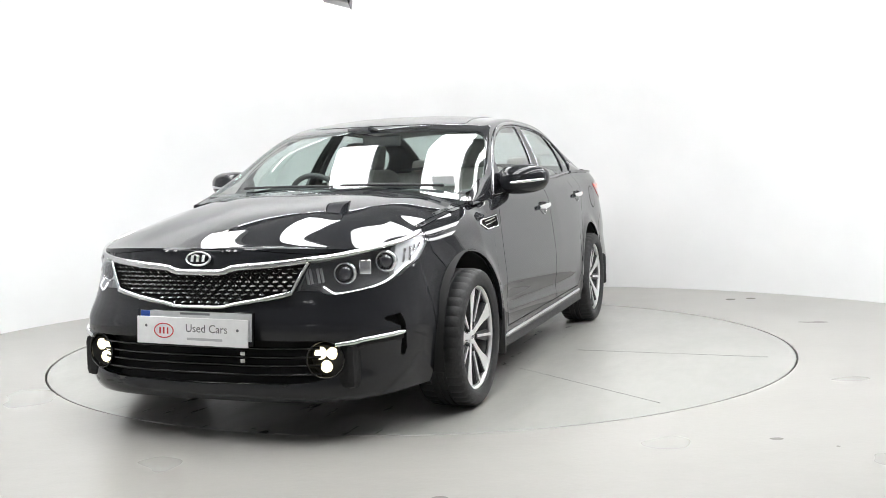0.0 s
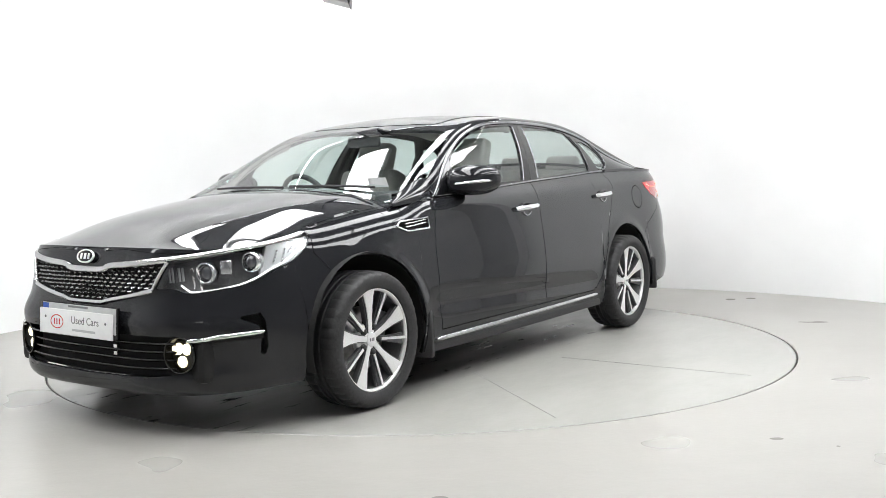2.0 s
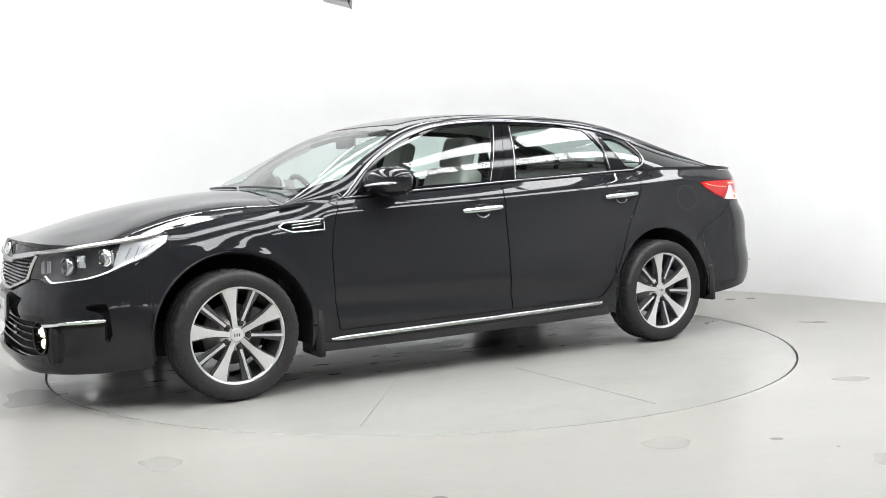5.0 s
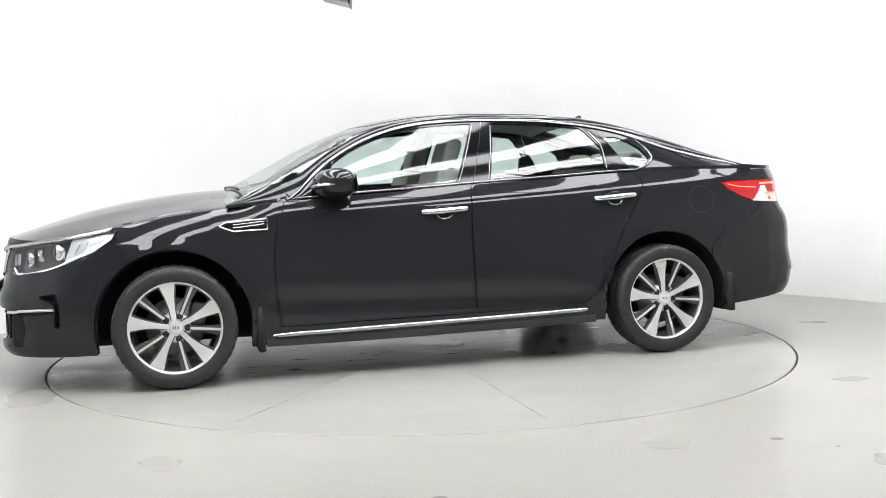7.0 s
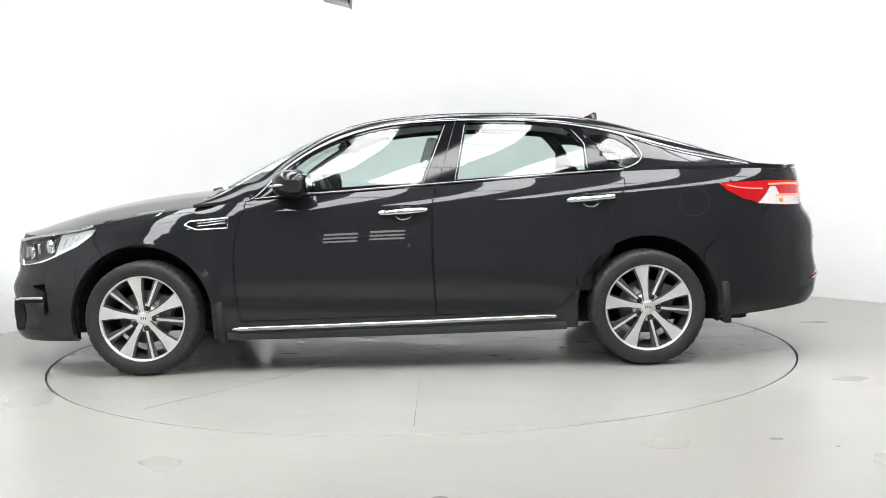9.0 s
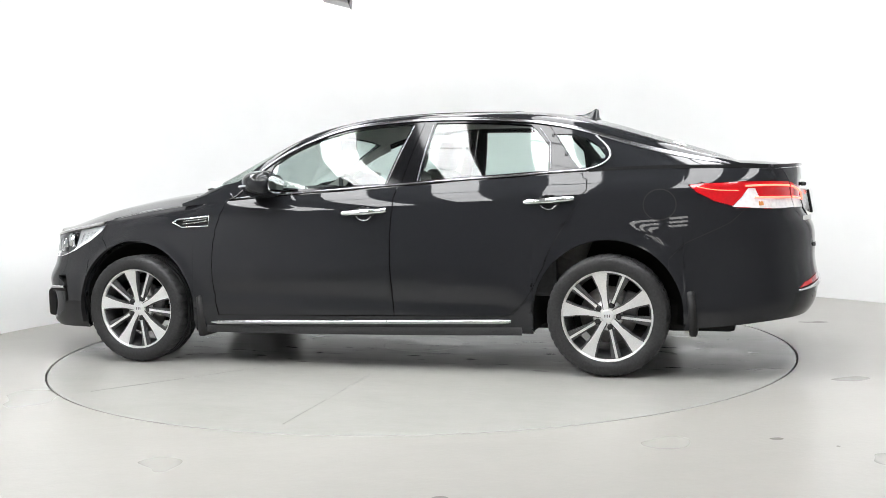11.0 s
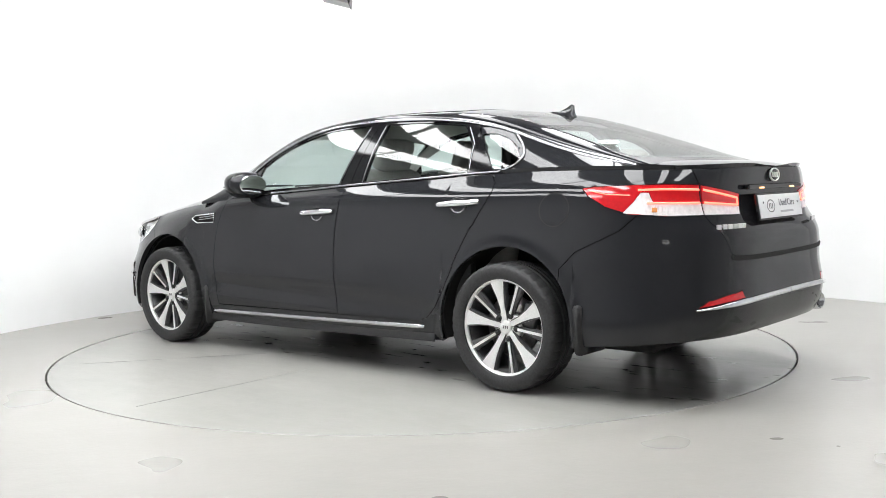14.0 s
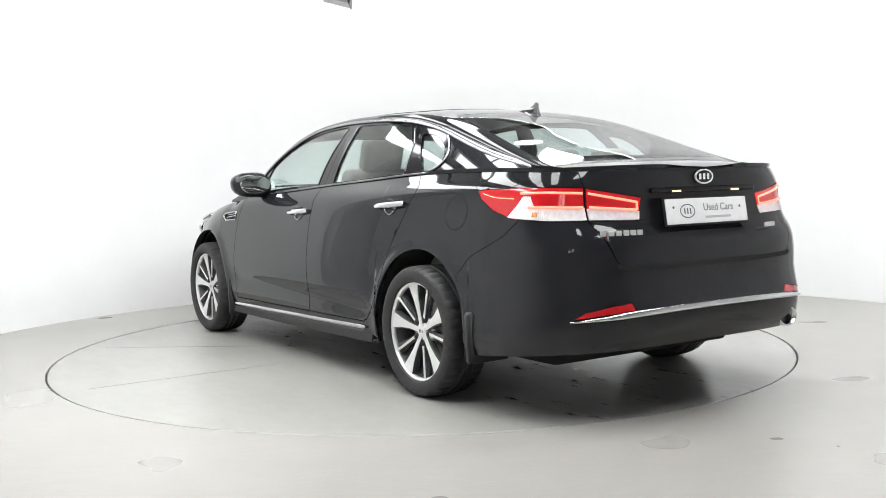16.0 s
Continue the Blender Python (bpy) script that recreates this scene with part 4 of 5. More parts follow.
def build_trim():
    for side in (1, -1):
        # sill moulding
        p = line_on(wrap, sx([(.905, .250), (.5, .257), (0, .266), (-.5, .276), (-.892, .285)]), .006)
        part("sill_strip", strip(p, [.008] + [.021] * (len(p) - 2) + [.016], .006, side), SILL_BRIGHT, CAR, "chrome sill moulding")
        p = line_on(wrap, sx([(.94, .215), (.4, .215), (-.4, .225), (-.95, .235)]), .004)
        part("sill_cover", strip(p, .05, .006, side), PLASTIC, CAR, "black plastic sill")
        # window head and C-pillar moulding, waist moulding
        xs = np.concatenate([np.linspace(.80, .3, 24), np.linspace(.27, -2.03, 60)])
        p = cabin(xs, np.full(len(xs), 2.0)) + np.array([0, .003, .002])
        w = [float(np.interp(x, [-2.03, -1.9, -1.5, -1.2, .3, .65, .8], [.012, .026, .028, .022, .018, .017, .008])) for x in xs]
        part("window_moulding", strip(p, w, .005, side, [Vector((0, side, .75)).normalized()] * len(xs)), BRIGHTWORK, CAR, "bright window head moulding")
        xs = np.linspace(.80, -1.28, 70)
        q = np.array([q_side(x, float(TOP_Z(x)) + .010) for x in xs])
        p = list(cabin(xs, q) + np.array([0, .004, 0]))
        w0 = [.005 + .007 * min(1, k / 6) for k in range(70)]
        tail = [(-1.32, float(TOP_Z(-1.32)) + .018), (-1.375, float(TOP_Z(-1.375)) + .040), (-1.405, 1.150), (-1.405, 1.18), (-1.385, 1.215), (-1.355, 1.245), (-1.325, 1.272)]
        for x, z in bend(tail, 3):
            p.append(cabin(np.array([x]), np.array([q_side(x, z)]))[0] + np.array([0, .004, 0]))
        part("waist_moulding", strip(p, w0 + [.013] * (len(p) - 70), .005, side), BRIGHTWORK, CAR, "bright waist moulding")
        # upright trims between the windows
        for x0, z0, x1, z1 in ((-.170, float(TOP_Z(-.170)) + .02, -.296, float(HEAD_Z(-.296)) - .03), (-.348, float(TOP_Z(-.348)) + .02, -.410, float(HEAD_Z(-.410)) - .03),
                               (-1.095, 1.10, -1.085, 1.24), (-1.085, 1.24, -1.02, float(HEAD_Z(-1.02)) - .03)):
            p = [cabin(np.array([x]), np.array([q_side(x, z)]))[0] + np.array([0, .002, 0]) for x, z in zip(np.linspace(x0, x1, 8), np.linspace(z0, z1, 8))]
            part("window_upright", strip(p, .006, .003, side, outward(p, side)), BRIGHTWORK, CAR)
        # black pillar between the doors at the window, mirror sail panel below
        # front bumper blade
        p = line_on(wrap, sf([(.575, .412), (.64, .418)]) + sx([(2.15, .424), (2.06, .43), (1.985, .434)]), .006)
        part("bumper_blade", strip(p, [.010] + [.018] * (len(p) - 2) + [.012], .010, side, [Vector((.5, side, .3)).normalized()] * len(p)), CHROME, CAR, "chrome bumper blade")
        p = line_on(wrap, sf([(.60, .395), (.66, .40)]) + sx([(2.15, .408), (2.06, .415), (1.985, .418)]), .0)
        part("blade_recess", strip(p, .022, .003, side, [Vector((.5, side, 0)).normalized()] * len(p)), INNER, CAR)
        # side vent behind the front wheel
        part("vent_back", skin(PIECES["vent"], offset(wrap, .022), None if side > 0 else "right", gap=0, lip=-.022), INNER, CAR)
        pts = bend(VENT + VENT[:1], 1)
        pv = np.array(pts)
        ring = wrap(pv[:, 0], pv[:, 1]) + np.array([0, .002, 0])
        part("side_vent", strip(ring, .008, .004, side), CHROME, CAR, "chrome framed side vent")
        for z0, z1 in ((.826, .842), (.842, .856)):
            p = line_on(offset(wrap, .006), sx([(1.09, z0), (1.0, (z0 + z1) / 2), (.93, z1)]))
            part("vent_slat", strip(p, .007, .006, side), SATIN, CAR)
        # rear bumper: reflector and bright strip
        # the red lens emission gives this unlit reflector a faint glow
        part("rear_reflector", skin(PIECES["reflector"], offset(wrap, -.001), None if side > 0 else "right", gap=.002), RED_LENS, CAR, "red rear reflector")
    p = line_on(wrap, sr([(.748, .450), (.62, .463), (.50, .472), (.30, .479), (.12, .481), (0.0, .481)]), .006)
    full = [tuple(a) for a in p] + [(a[0], -a[1], a[2]) for a in p[::-1][1:]]
    up = [Vector((-1, np.sign(a[1]) * min(abs(a[1]), .75) ** 3 * 2.0, .25)).normalized() for a in full]
    n = len(full)
    part("rear_strip", strip(full, [.006 + .018 * min(1, 6 * min(i, n - 1 - i) / n) for i in range(n)], .006, 1, up), CHROME, CAR, "bright rear bumper strip")
    # lower valance: dark plastic under the strip
    for side in (1, -1):
        m = Matrix.Translation((-2.376, .555 * side, .357)) @ Matrix.Rotation(radians(-90 + 4), 4, "Y") @ Matrix.Diagonal((.92, 1.36, 1, 1))
        bm = lathe(bmesh.new(), [(.050, -.10), (.050, .062), (.047, .066), (.042, .064), (.041, -.08)], m, 40)
        bm2 = [f for f in bm.faces if len(f.verts) > 4]
        for f in bm2[-1:]:
            bm.faces.remove(f)
        part("exhaust_tip", bm, CHROME, CAR, "oval chrome exhaust tip") if side < 0 else bm.free()
        if side < 0:
            bm = lathe(bmesh.new(), [(.0405, -.05), (0, -.05)], m, 32)
            part("exhaust_inside", bm, INNER, CAR)


build_trim()


# ---------------------------------------------------------------- front face: grille, intake, lamps
def build_grille():
    back = part("grille", skin(PIECES["grille"], offset(wrap, .030), "both", gap=0, lip=-.030), INNER, CAR, "black mesh grille with bright studs")
    top = np.array(sf(GRILLE_TOP))
    low = np.array(sf(GRILLE_LOW))
    for nm, line, wd in (("grille_top_frame", [(a, b + .011) for a, b in top], .026), ("grille_low_frame", [(a, b - .008) for a, b in low], .020)):
        p = line_on(wrap, line, .004, 5)
        if p[0][1] > p[-1][1]:
            p = p[::-1]
        full = [(a[0], -a[1], a[2]) for a in p[::-1][:-1]] + [tuple(a) for a in p]
        part(nm, strip(full, wd, .008, 1, [Vector((1, 0, .25)).normalized()] * len(full)), SATIN, back, "satin chrome grille frame")
    for side in (1, -1):
        p = line_on(wrap, sf([(.468, .735), (.44, .68), (.412, .622)]), .004, 5)
        part("grille_end_frame", strip(p, .012, .007, side, [Vector((1, 0, .1)).normalized()] * len(p)), SATIN, back)
    # studs: slanted bright chips in staggered rows
    bm = bmesh.new()
    vs = [bm.verts.new(v) for v in ((0, -.0080, -.0035), (0, .0080, -.0035), (0, .0098, .0008), (0, -.0098, .0008), (.012, -.0075, .0004), (.012, .0075, .0004), (.006, .0070, .0050), (.006, -.0070, .0050))]
    for f in ((0, 1, 2, 3), (4, 7, 6, 5), (0, 4, 5, 1), (1, 5, 6, 2), (2, 6, 7, 3), (3, 7, 4, 0)):
        bm.faces.new([vs[i] for i in f])
    bmesh.ops.recalc_face_normals(bm, faces=bm.faces[:])
    me = bpy.data.meshes.new("grille_stud")
    bm.to_mesh(me)
    bm.free()
    me.materials.append(CHROME)
    poly = [(y, z) for y, z in GRILLE_TOP] + [(y, z) for y, z in GRILLE_LOW]
    bars = bmesh.new()
    for r in range(10):
        z = .573 + r * .0172
        for k in range(-14, 15):
            y = (k + .5 * (r % 2)) * .040
            if not inside(abs(y) + 1e-5, z, [(a, b + (.004 if b < .65 else -.006)) for a, b in poly]):
                continue
            q = offset(wrap, .014)(np.array([s_front(abs(y), z)]), np.array([z]))[0]
            ob = new("grille_stud", me)
            ob.parent = back
            ob.matrix_basis = Matrix.Translation((q[0], q[1] * (1 if y >= 0 else -1), z)) @ Matrix.Rotation(y * .9, 4, "Z") @ Matrix.Scale(1.3, 4)
            a = Vector((q[0] - .008, q[1] * (1 if y >= 0 else -1), z))
            for d in (-1, 1):
                b = a + Vector((0, d * .020, .0172))
                mid = (a + b) / 2
                L = (b - a).length
                t = Matrix.Rotation(math.atan2(.0172, d * .020), 3, "X")
                box(bars, mid, (.006, L, .0035), 0, t)
    part("grille_lattice", bars, INNER, back, smooth=False)


def build_lower_front():
    inn = part("lower_intake", skin(PIECES["intake"], offset(wrap, .06), "both", gap=0, lip=-.042), INNER, CAR, "black lower air intake")
    for z in (.290, .322, .354, .388):
        p = line_on(offset(wrap, .016), sf([(0, z), (.15, z), (.30, z + .001), (.44, z + .003), (.52, z + .004)]))
        full = [(a[0], -a[1], a[2]) for a in p[::-1][:-1]] + [tuple(a) for a in p]
        part("intake_bar", strip(full, .011, .010, 1, [Vector((1, 0, .5)).normalized()] * len(full)), GLOSS, inn)
    for y in (.12,):
        for z in (.345, .375):
            part("intake_sensor", box(bmesh.new(), (2.30, y + .08, z), (.02, .022, .018), .003), SATIN, inn)
    for side in (1, -1):
        part("bumper_slot", skin(PIECES["slot"], offset(wrap, .035), None if side > 0 else "right", gap=0, lip=-.035), INNER, CAR, "dark bumper air slot")
        # fog lamp: dark bowl, bright rim, three lit diodes
        c = Vector((2.236, .535 * side, .352))
        face = Matrix.Translation(c) @ Matrix.Rotation(radians(14 * side), 4, "Z") @ Matrix.Rotation(radians(90), 4, "Y")
        bm = lathe(bmesh.new(), [(.076, .012), (.074, .0), (.066, -.03), (.05, -.05), (0, -.055)], face, 40, caps=False)
        fog = part("fog_lamp", bm, GLOSS, CAR, "lit triple diode fog lamp in a dark bowl")
        bm = lathe(bmesh.new(), [(.071, .010), (.074, .017), (.079, .012), (.077, .0)], face, 40, True)
        part("bezel", bm, GLOSS, fog)
        for a in (45, 135, 270):
            d = face @ Matrix.Translation((-.031 * math.sin(radians(a)), .031 * math.cos(radians(a)) * 1.1, -.012))
            bm = lathe(bmesh.new(), [(.024, -.02), (.024, .004), (.017, .011), (0, .014)], d, 24)
            part("diode", bm, WHITE_GLOW, fog, "glowing white diode")


def build_headlamps():
    for side in (1, -1):
        mir = None if side > 0 else "right"
        lamp = part("headlamp", skin(PIECES["headlamp"] + PIECES["lamp_wedge"], offset(wrap, .055), mir, gap=.001, lip=-.053), HOUSING, CAR, "swept-back projector headlamp with daytime light strip")
        pane = part("lens", skin(PIECES["headlamp"] + PIECES["lamp_wedge"], wrap, mir, gap=.001, lip=.004), LENS, lamp, "clear lens")
        pane.visible_shadow = False
        # projectors
        for (x, y, z), r in (((2.118, .573, .684), .036), ((1.972, .690, .722), .034)):
            m = Matrix.Translation((x, y * side, z)) @ Matrix.Rotation(radians(10 * side), 4, "Z") @ Matrix.Rotation(radians(90), 4, "Y")
            bm = lathe(bmesh.new(), [(r * 1.35, -.03), (r * 1.35, .0), (r * 1.22, .012), (r * 1.02, .010), (r * .98, -.01)], m, 36, True)
            sharpen(bm, 30)
            part("projector_ring", bm, CHROME, lamp)
            bm = lathe(bmesh.new(), [(r, -.02), (r * .97, .0), (r * .8, .014), (r * .5, .022), (0, .026)], m, 36)
            part("projector_lens", bm, GLASS_BALL, lamp, "glass projector lens")
        m = Matrix.Translation((2.06, .635 * side, .705)) @ Matrix.Rotation(radians(30 * side), 4, "Z")
        bm = box(bmesh.new(), (0, 0, 0), (.02, .05, .06), .006)
        for v in bm.verts:
            v.co = m @ v.co
        part("reflector_block", bm, CHROME, lamp)
        # inner turn signal with ribs
        for k in range(5):
            y = .465 + .014 * k
            p = offset(wrap, .035)(np.array([s_front(y, .68)] * 2), np.array([.650 + .002 * k, .715]))
            part("signal_rib", strip([tuple(a) for a in p], .010, .004, side, [Vector((1, 0, 0))] * 2), HOUSING if k == 2 else PLATE_GREY, lamp)
        # rear silver wedge with vanes, lit strip along the lower edge, bright top edge
        part("side_reflector", skin(PIECES["lamp_wedge"], offset(wrap, .014), mir, gap=0, lip=.03), SILVER, lamp, "silver side reflector")
        for x in (1.86, 1.82, 1.78, 1.74):
            zt = .805 - (x - 1.70) * .17
            p = offset(wrap, .012)(np.array([s_of_x(x), s_of_x(x + .03)]), np.array([zt - .01, .73 + (1.85 - x) * .35 if x < 1.8 else .712]))
            part("vane", strip([tuple(a) for a in p], .005, .010, side), SATIN, lamp)
        p = line_on(offset(wrap, .010), sf([(.525, .640), (.55, .620), (.575, .610)]) + sx([(2.10, .622), (2.0, .646), (1.90, .690), (1.80, .735), (1.73, .785)]), 0, 5)
        part("light_strip", strip(p, [.0075] * (len(p) - 3) + [.007, .006, .005], .004, side, [Vector((.6, side, .2)).normalized()] * len(p)), DRL, lamp, "lit white daytime strip")
        p = line_on(wrap, sf([(.462, .748)]) + sx([(2.19, .757), (2.10, .772), (1.95, .792), (1.80, .813), (1.70, .832)]), .004, 6)
        part("lamp_top_trim", strip(p, [.022] + [.020] * (len(p) - 3) + [.012, .006], .006, side, [Vector((.4, side * .6, .6)).normalized()] * len(p)), SATIN, lamp, "satin chrome lamp top edge")


GLASS_BALL = material("projector_glass", (0.05, 0.05, 0.06), 0.03, spec=1.0, coat=1.0, grain=0.05)
HOUSING = material("lamp_housing", (0.17, 0.17, 0.175), 0.3, metal=0.5, grain=0.2, grain_scale=90)
SILVER = material("silver_reflector", (0.85, 0.86, 0.87), 0.3, metal=0.35, grain=0.05, grain_scale=70)
build_grille()
build_lower_front()
build_headlamps()


# ---------------------------------------------------------------- tail lamps
def build_tail_lamps():
    for side in (1, -1):
        mir = None if side > 0 else "right"
        for name, poly, lab in (("tail_lamp", "tail_clear", "red rear lamp wrapping round the corner"), ("tail_lamp_inner", "tail_clear_in", "red rear lamp on the boot lid")):
            a, b = PIECES[poly], PIECES[name]
            lamp = part(name, skin(b, offset(wrap, -.003), mir, gap=.002, lip=.03), RED_LENS, CAR, lab)
            if a:
                part("clear_lens", skin(a, offset(wrap, -.003), mir, gap=0, lip=.02), CLEAR_TAIL, lamp, "clear reversing lens")
            rows = [sx([(-2.12, .984), (-2.2, .986), (-2.26, .986)]) + sr([(.65, .982), (.640, .980)]), sx([(-2.17, .925), (-2.22, .925)]) + sr([(.66, .922), (.640, .922)])] if name == "tail_lamp" else [
                sr([(.617, .980), (.5, .957), (.395, .938)]), sr([(.617, .922), (.5, .912), (.40, .905)]), sr([(.395, .94), (.398, .905)])]
            for r in rows:
                p = line_on(wrap, r, .005, 5)
                part("light_bar", strip(p, .010, .004, side, [Vector((-.8, side * .6, .1)).normalized()] * len(p)), RED_GLOW, lamp, "glowing red light bar")
            if name == "tail_lamp":
                p = line_on(wrap, sx([(-1.86, .985), (-1.95, .968), (-2.08, .962)]), .004, 5)
                part("lens_rib", strip(p, .004, .002, side), RED_GLOW, lamp)
                for k in range(6):
                    xx = -2.20 - .012 * k
                    p = wrap(np.array([s_of_x(xx)] * 2), np.array([.875, .912])) + np.array([0, .003, 0])
                    part("lens_flute", strip([tuple(q) for q in p], .006, .002, side), CLEAR_TAIL, lamp)
                p = line_on(wrap, sx([(-2.19, .895), (-2.215, .895)]), .004, 3)
                part("signal_bulb", strip(p, .022, .002, side), AMBER, lamp)


build_tail_lamps()


# ---------------------------------------------------------------- plates, badges
def lettering(text, size, mat, parent, m):
    cu = bpy.data.curves.new("lettering", "FONT")
    cu.body, cu.size, cu.extrude, cu.align_x, cu.align_y = text, size, .0004, "LEFT", "CENTER"
    ob = bpy.data.objects.new("lettering", cu)
    me = bpy.data.meshes.new_from_object(ob)
    bpy.data.objects.remove(ob)
    me.materials.append(mat)
    o = new("lettering", me)
    o.parent = parent
    o.matrix_basis = m
    return o


def ring(bm, a, b, wide, depth, m):
    """An oval ring in the xy plane of m."""
    n = 40
    loops = []
    for k in range(n):
        c, s = math.cos(2 * math.pi * k / n), math.sin(2 * math.pi * k / n)
        loops.append([bm.verts.new(m @ Vector(v)) for v in ((c * a, s * b, 0), (c * a, s * b, depth), (c * (a - wide), s * (b - wide), depth), (c * (a - wide), s * (b - wide), 0))])
    for k in range(n):
        p, q = loops[k], loops[(k + 1) % n]
        for j in range(4):
            bm.faces.new((p[j], q[j], q[(j + 1) % 4], p[(j + 1) % 4]))
    bmesh.ops.recalc_face_normals(bm, faces=bm.faces[:])
    return bm


def moved(bm, m):
    for v in bm.verts:
        v.co = m @ v.co
    return bm


def sign_panel(m, name, label, red):
    """A white showroom panel over a number plate; m: face up z, x along the writing."""
    panel = part(name, moved(box(bmesh.new(), (0, 0, -.003), (.52, .111, .006), .0025), m), PLATE_WHITE, CAR, label, smooth=False)
    ink = RED_INK if red else GREY_INK
    o = m @ Matrix.Translation((-.130, 0, .0003))
    part("oval_mark", ring(bmesh.new(), .047, .031, .0045, .0008, o), ink, panel)
    for dx in (-.018, 0, .018):
        part("logo_bar", moved(box(bmesh.new(), (dx, 0, .0003), (.007, .026, .0006)), o), ink, panel, smooth=False)
    lettering("Used Cars", .046, GREY_INK, panel, m @ Matrix.Translation((-.028, .012, .0004)))
    part("small_print", moved(box(bmesh.new(), (.062, -.030, .0003), (.165, .010, .0006)), m), PALE_INK, panel, smooth=False)
    for dx, dy in ((-.215, .018), (.213, .012)):
        part("screw", moved(lathe(bmesh.new(), [(.006, 0), (.005, .002), (0, .0025)], Matrix.Translation((dx, dy, 0)), 12), m), GREY_INK, panel)
    return panel


def build_plates():
    # front: facing forward, writing runs to the car's left
    def facing(x, y, z, fwd, tilt, lean):
        right = Vector((0, 1 if fwd > 0 else -1, 0))
        n = Vector((fwd, 0, tilt)).normalized()
        u = n.cross(right).normalized()
        return Matrix.Translation((x, y, z)) @ Matrix((right, u, n)).transposed().to_4x4() @ Matrix.Rotation(radians(lean), 4, "Z")
    m = facing(2.362, 0, .466, 1, .05, -.6)
    hold = part("plate_holder", moved(box(bmesh.new(), (.006, .016, -.018), (.545, .135, .014), .004), m), GLOSS, CAR, "black number plate holder", smooth=False)
    mp = m @ Matrix.Translation((.012, .024, -.009))
    plate = part("number_plate", moved(box(bmesh.new(), (0, 0, 0), (.52, .111, .003), .001), mp), PLATE_GREY, CAR, "number plate mostly hidden behind the white panel", smooth=False)
    part("blue_band", moved(box(bmesh.new(), (-.236, 0, .0018), (.044, .108, .001)), mp), PLATE_BLUE, plate, smooth=False)
    part("plate_bar", moved(box(bmesh.new(), (.0, .047, .0018), (.14, .009, .001)), mp), GREY_INK, plate, smooth=False)
    sign_panel(m, "showroom_panel", "white showroom panel with red oval and grey writing", True)
    m = facing(-2.440, .025, .890, -1, .17, 0)
    m = m @ Matrix.Translation((0, 0, .012))
    part("plate_holder", moved(box(bmesh.new(), (.0, .0, -.012), (.545, .128, .014), .004), m), GLOSS, CAR, "black number plate holder", smooth=False)
    sign_panel(m, "showroom_panel", "white showroom panel with oval and grey writing", False)
    # oval badges: chrome ring on a dark field, plain strokes for the maker's letters
    for x, z, fwd, tilt, a, b in ((2.288, .753, 1, .30, .056, .029), (-2.404, 1.040, -1, .02, .056, .031)):
        m = facing(x, 0, z, fwd, tilt, 0)
        badge = part("badge", moved(lathe(bmesh.new(), [(1, -.004), (1, .003), (.9, .005), (0, .006)], Matrix.Diagonal((a, b, 1, 1)), 40), m), GLOSS, CAR, "oval chrome badge")
        part("badge_ring", ring(bmesh.new(), a + .002, b + .002, .006, .008, m), MACHINED, badge)
        for dx in (-.027, -.001, .025):
            part("badge_stroke", moved(box(bmesh.new(), (dx, 0, .006), (.013, .026, .004), .001), m), MACHINED, badge, smooth=False)
    # model name as plain bright bars, and the small engine badge
    for k in range(6):
        y = .597 - .0345 * k
        q = wrap(np.array([s_rear(y, .812)]), np.array([.812]))[0]
        part("name_bar", box(bmesh.new(), (q[0] - .006, y, .812), (.008, .026, .022), .002, Matrix.Rotation(-y * .55, 3, "Z")), MACHINED, CAR, smooth=False)
    part("engine_badge", box(bmesh.new(), (-2.456, -.39, .812), (.008, .10, .022), .003, Matrix.Rotation(.2, 3, "Z")), SATIN, CAR, "small silver engine badge", smooth=False)
    # grip recess of the boot lid above the plate, with two plate lamps
    bm = box(bmesh.new(), (-2.405, 0, .985), (.03, .66, .022), .008)
    grip = part("boot_grip", bm, GLOSS, CAR, "gloss black boot grip strip", smooth=False)
    for y in (-.19, .19):
        part("plate_lamp", box(bmesh.new(), (-2.422, y, .980), (.006, .05, .008), .002), PLATE_LAMP, grip, "lit number plate lamp")
    # shut line under the boot lid
    p = line_on(wrap, sr([(.55, .682), (.52, .670), (.3, .665), (0, .665)]), .001, 5)
    full = [tuple(a) for a in p] + [(a[0], -a[1], a[2]) for a in p[::-1][1:]]
    part("boot_gap", strip(full, .022, .001, 1, [Vector((-1, 0, .1)).normalized()] * len(full)), INNER, CAR)


PLATE_LAMP = material("plate_lamp_glow", (1, .7, .4), 0.3, emit=(1.0, .5, .22), power=2.0)
build_plates()


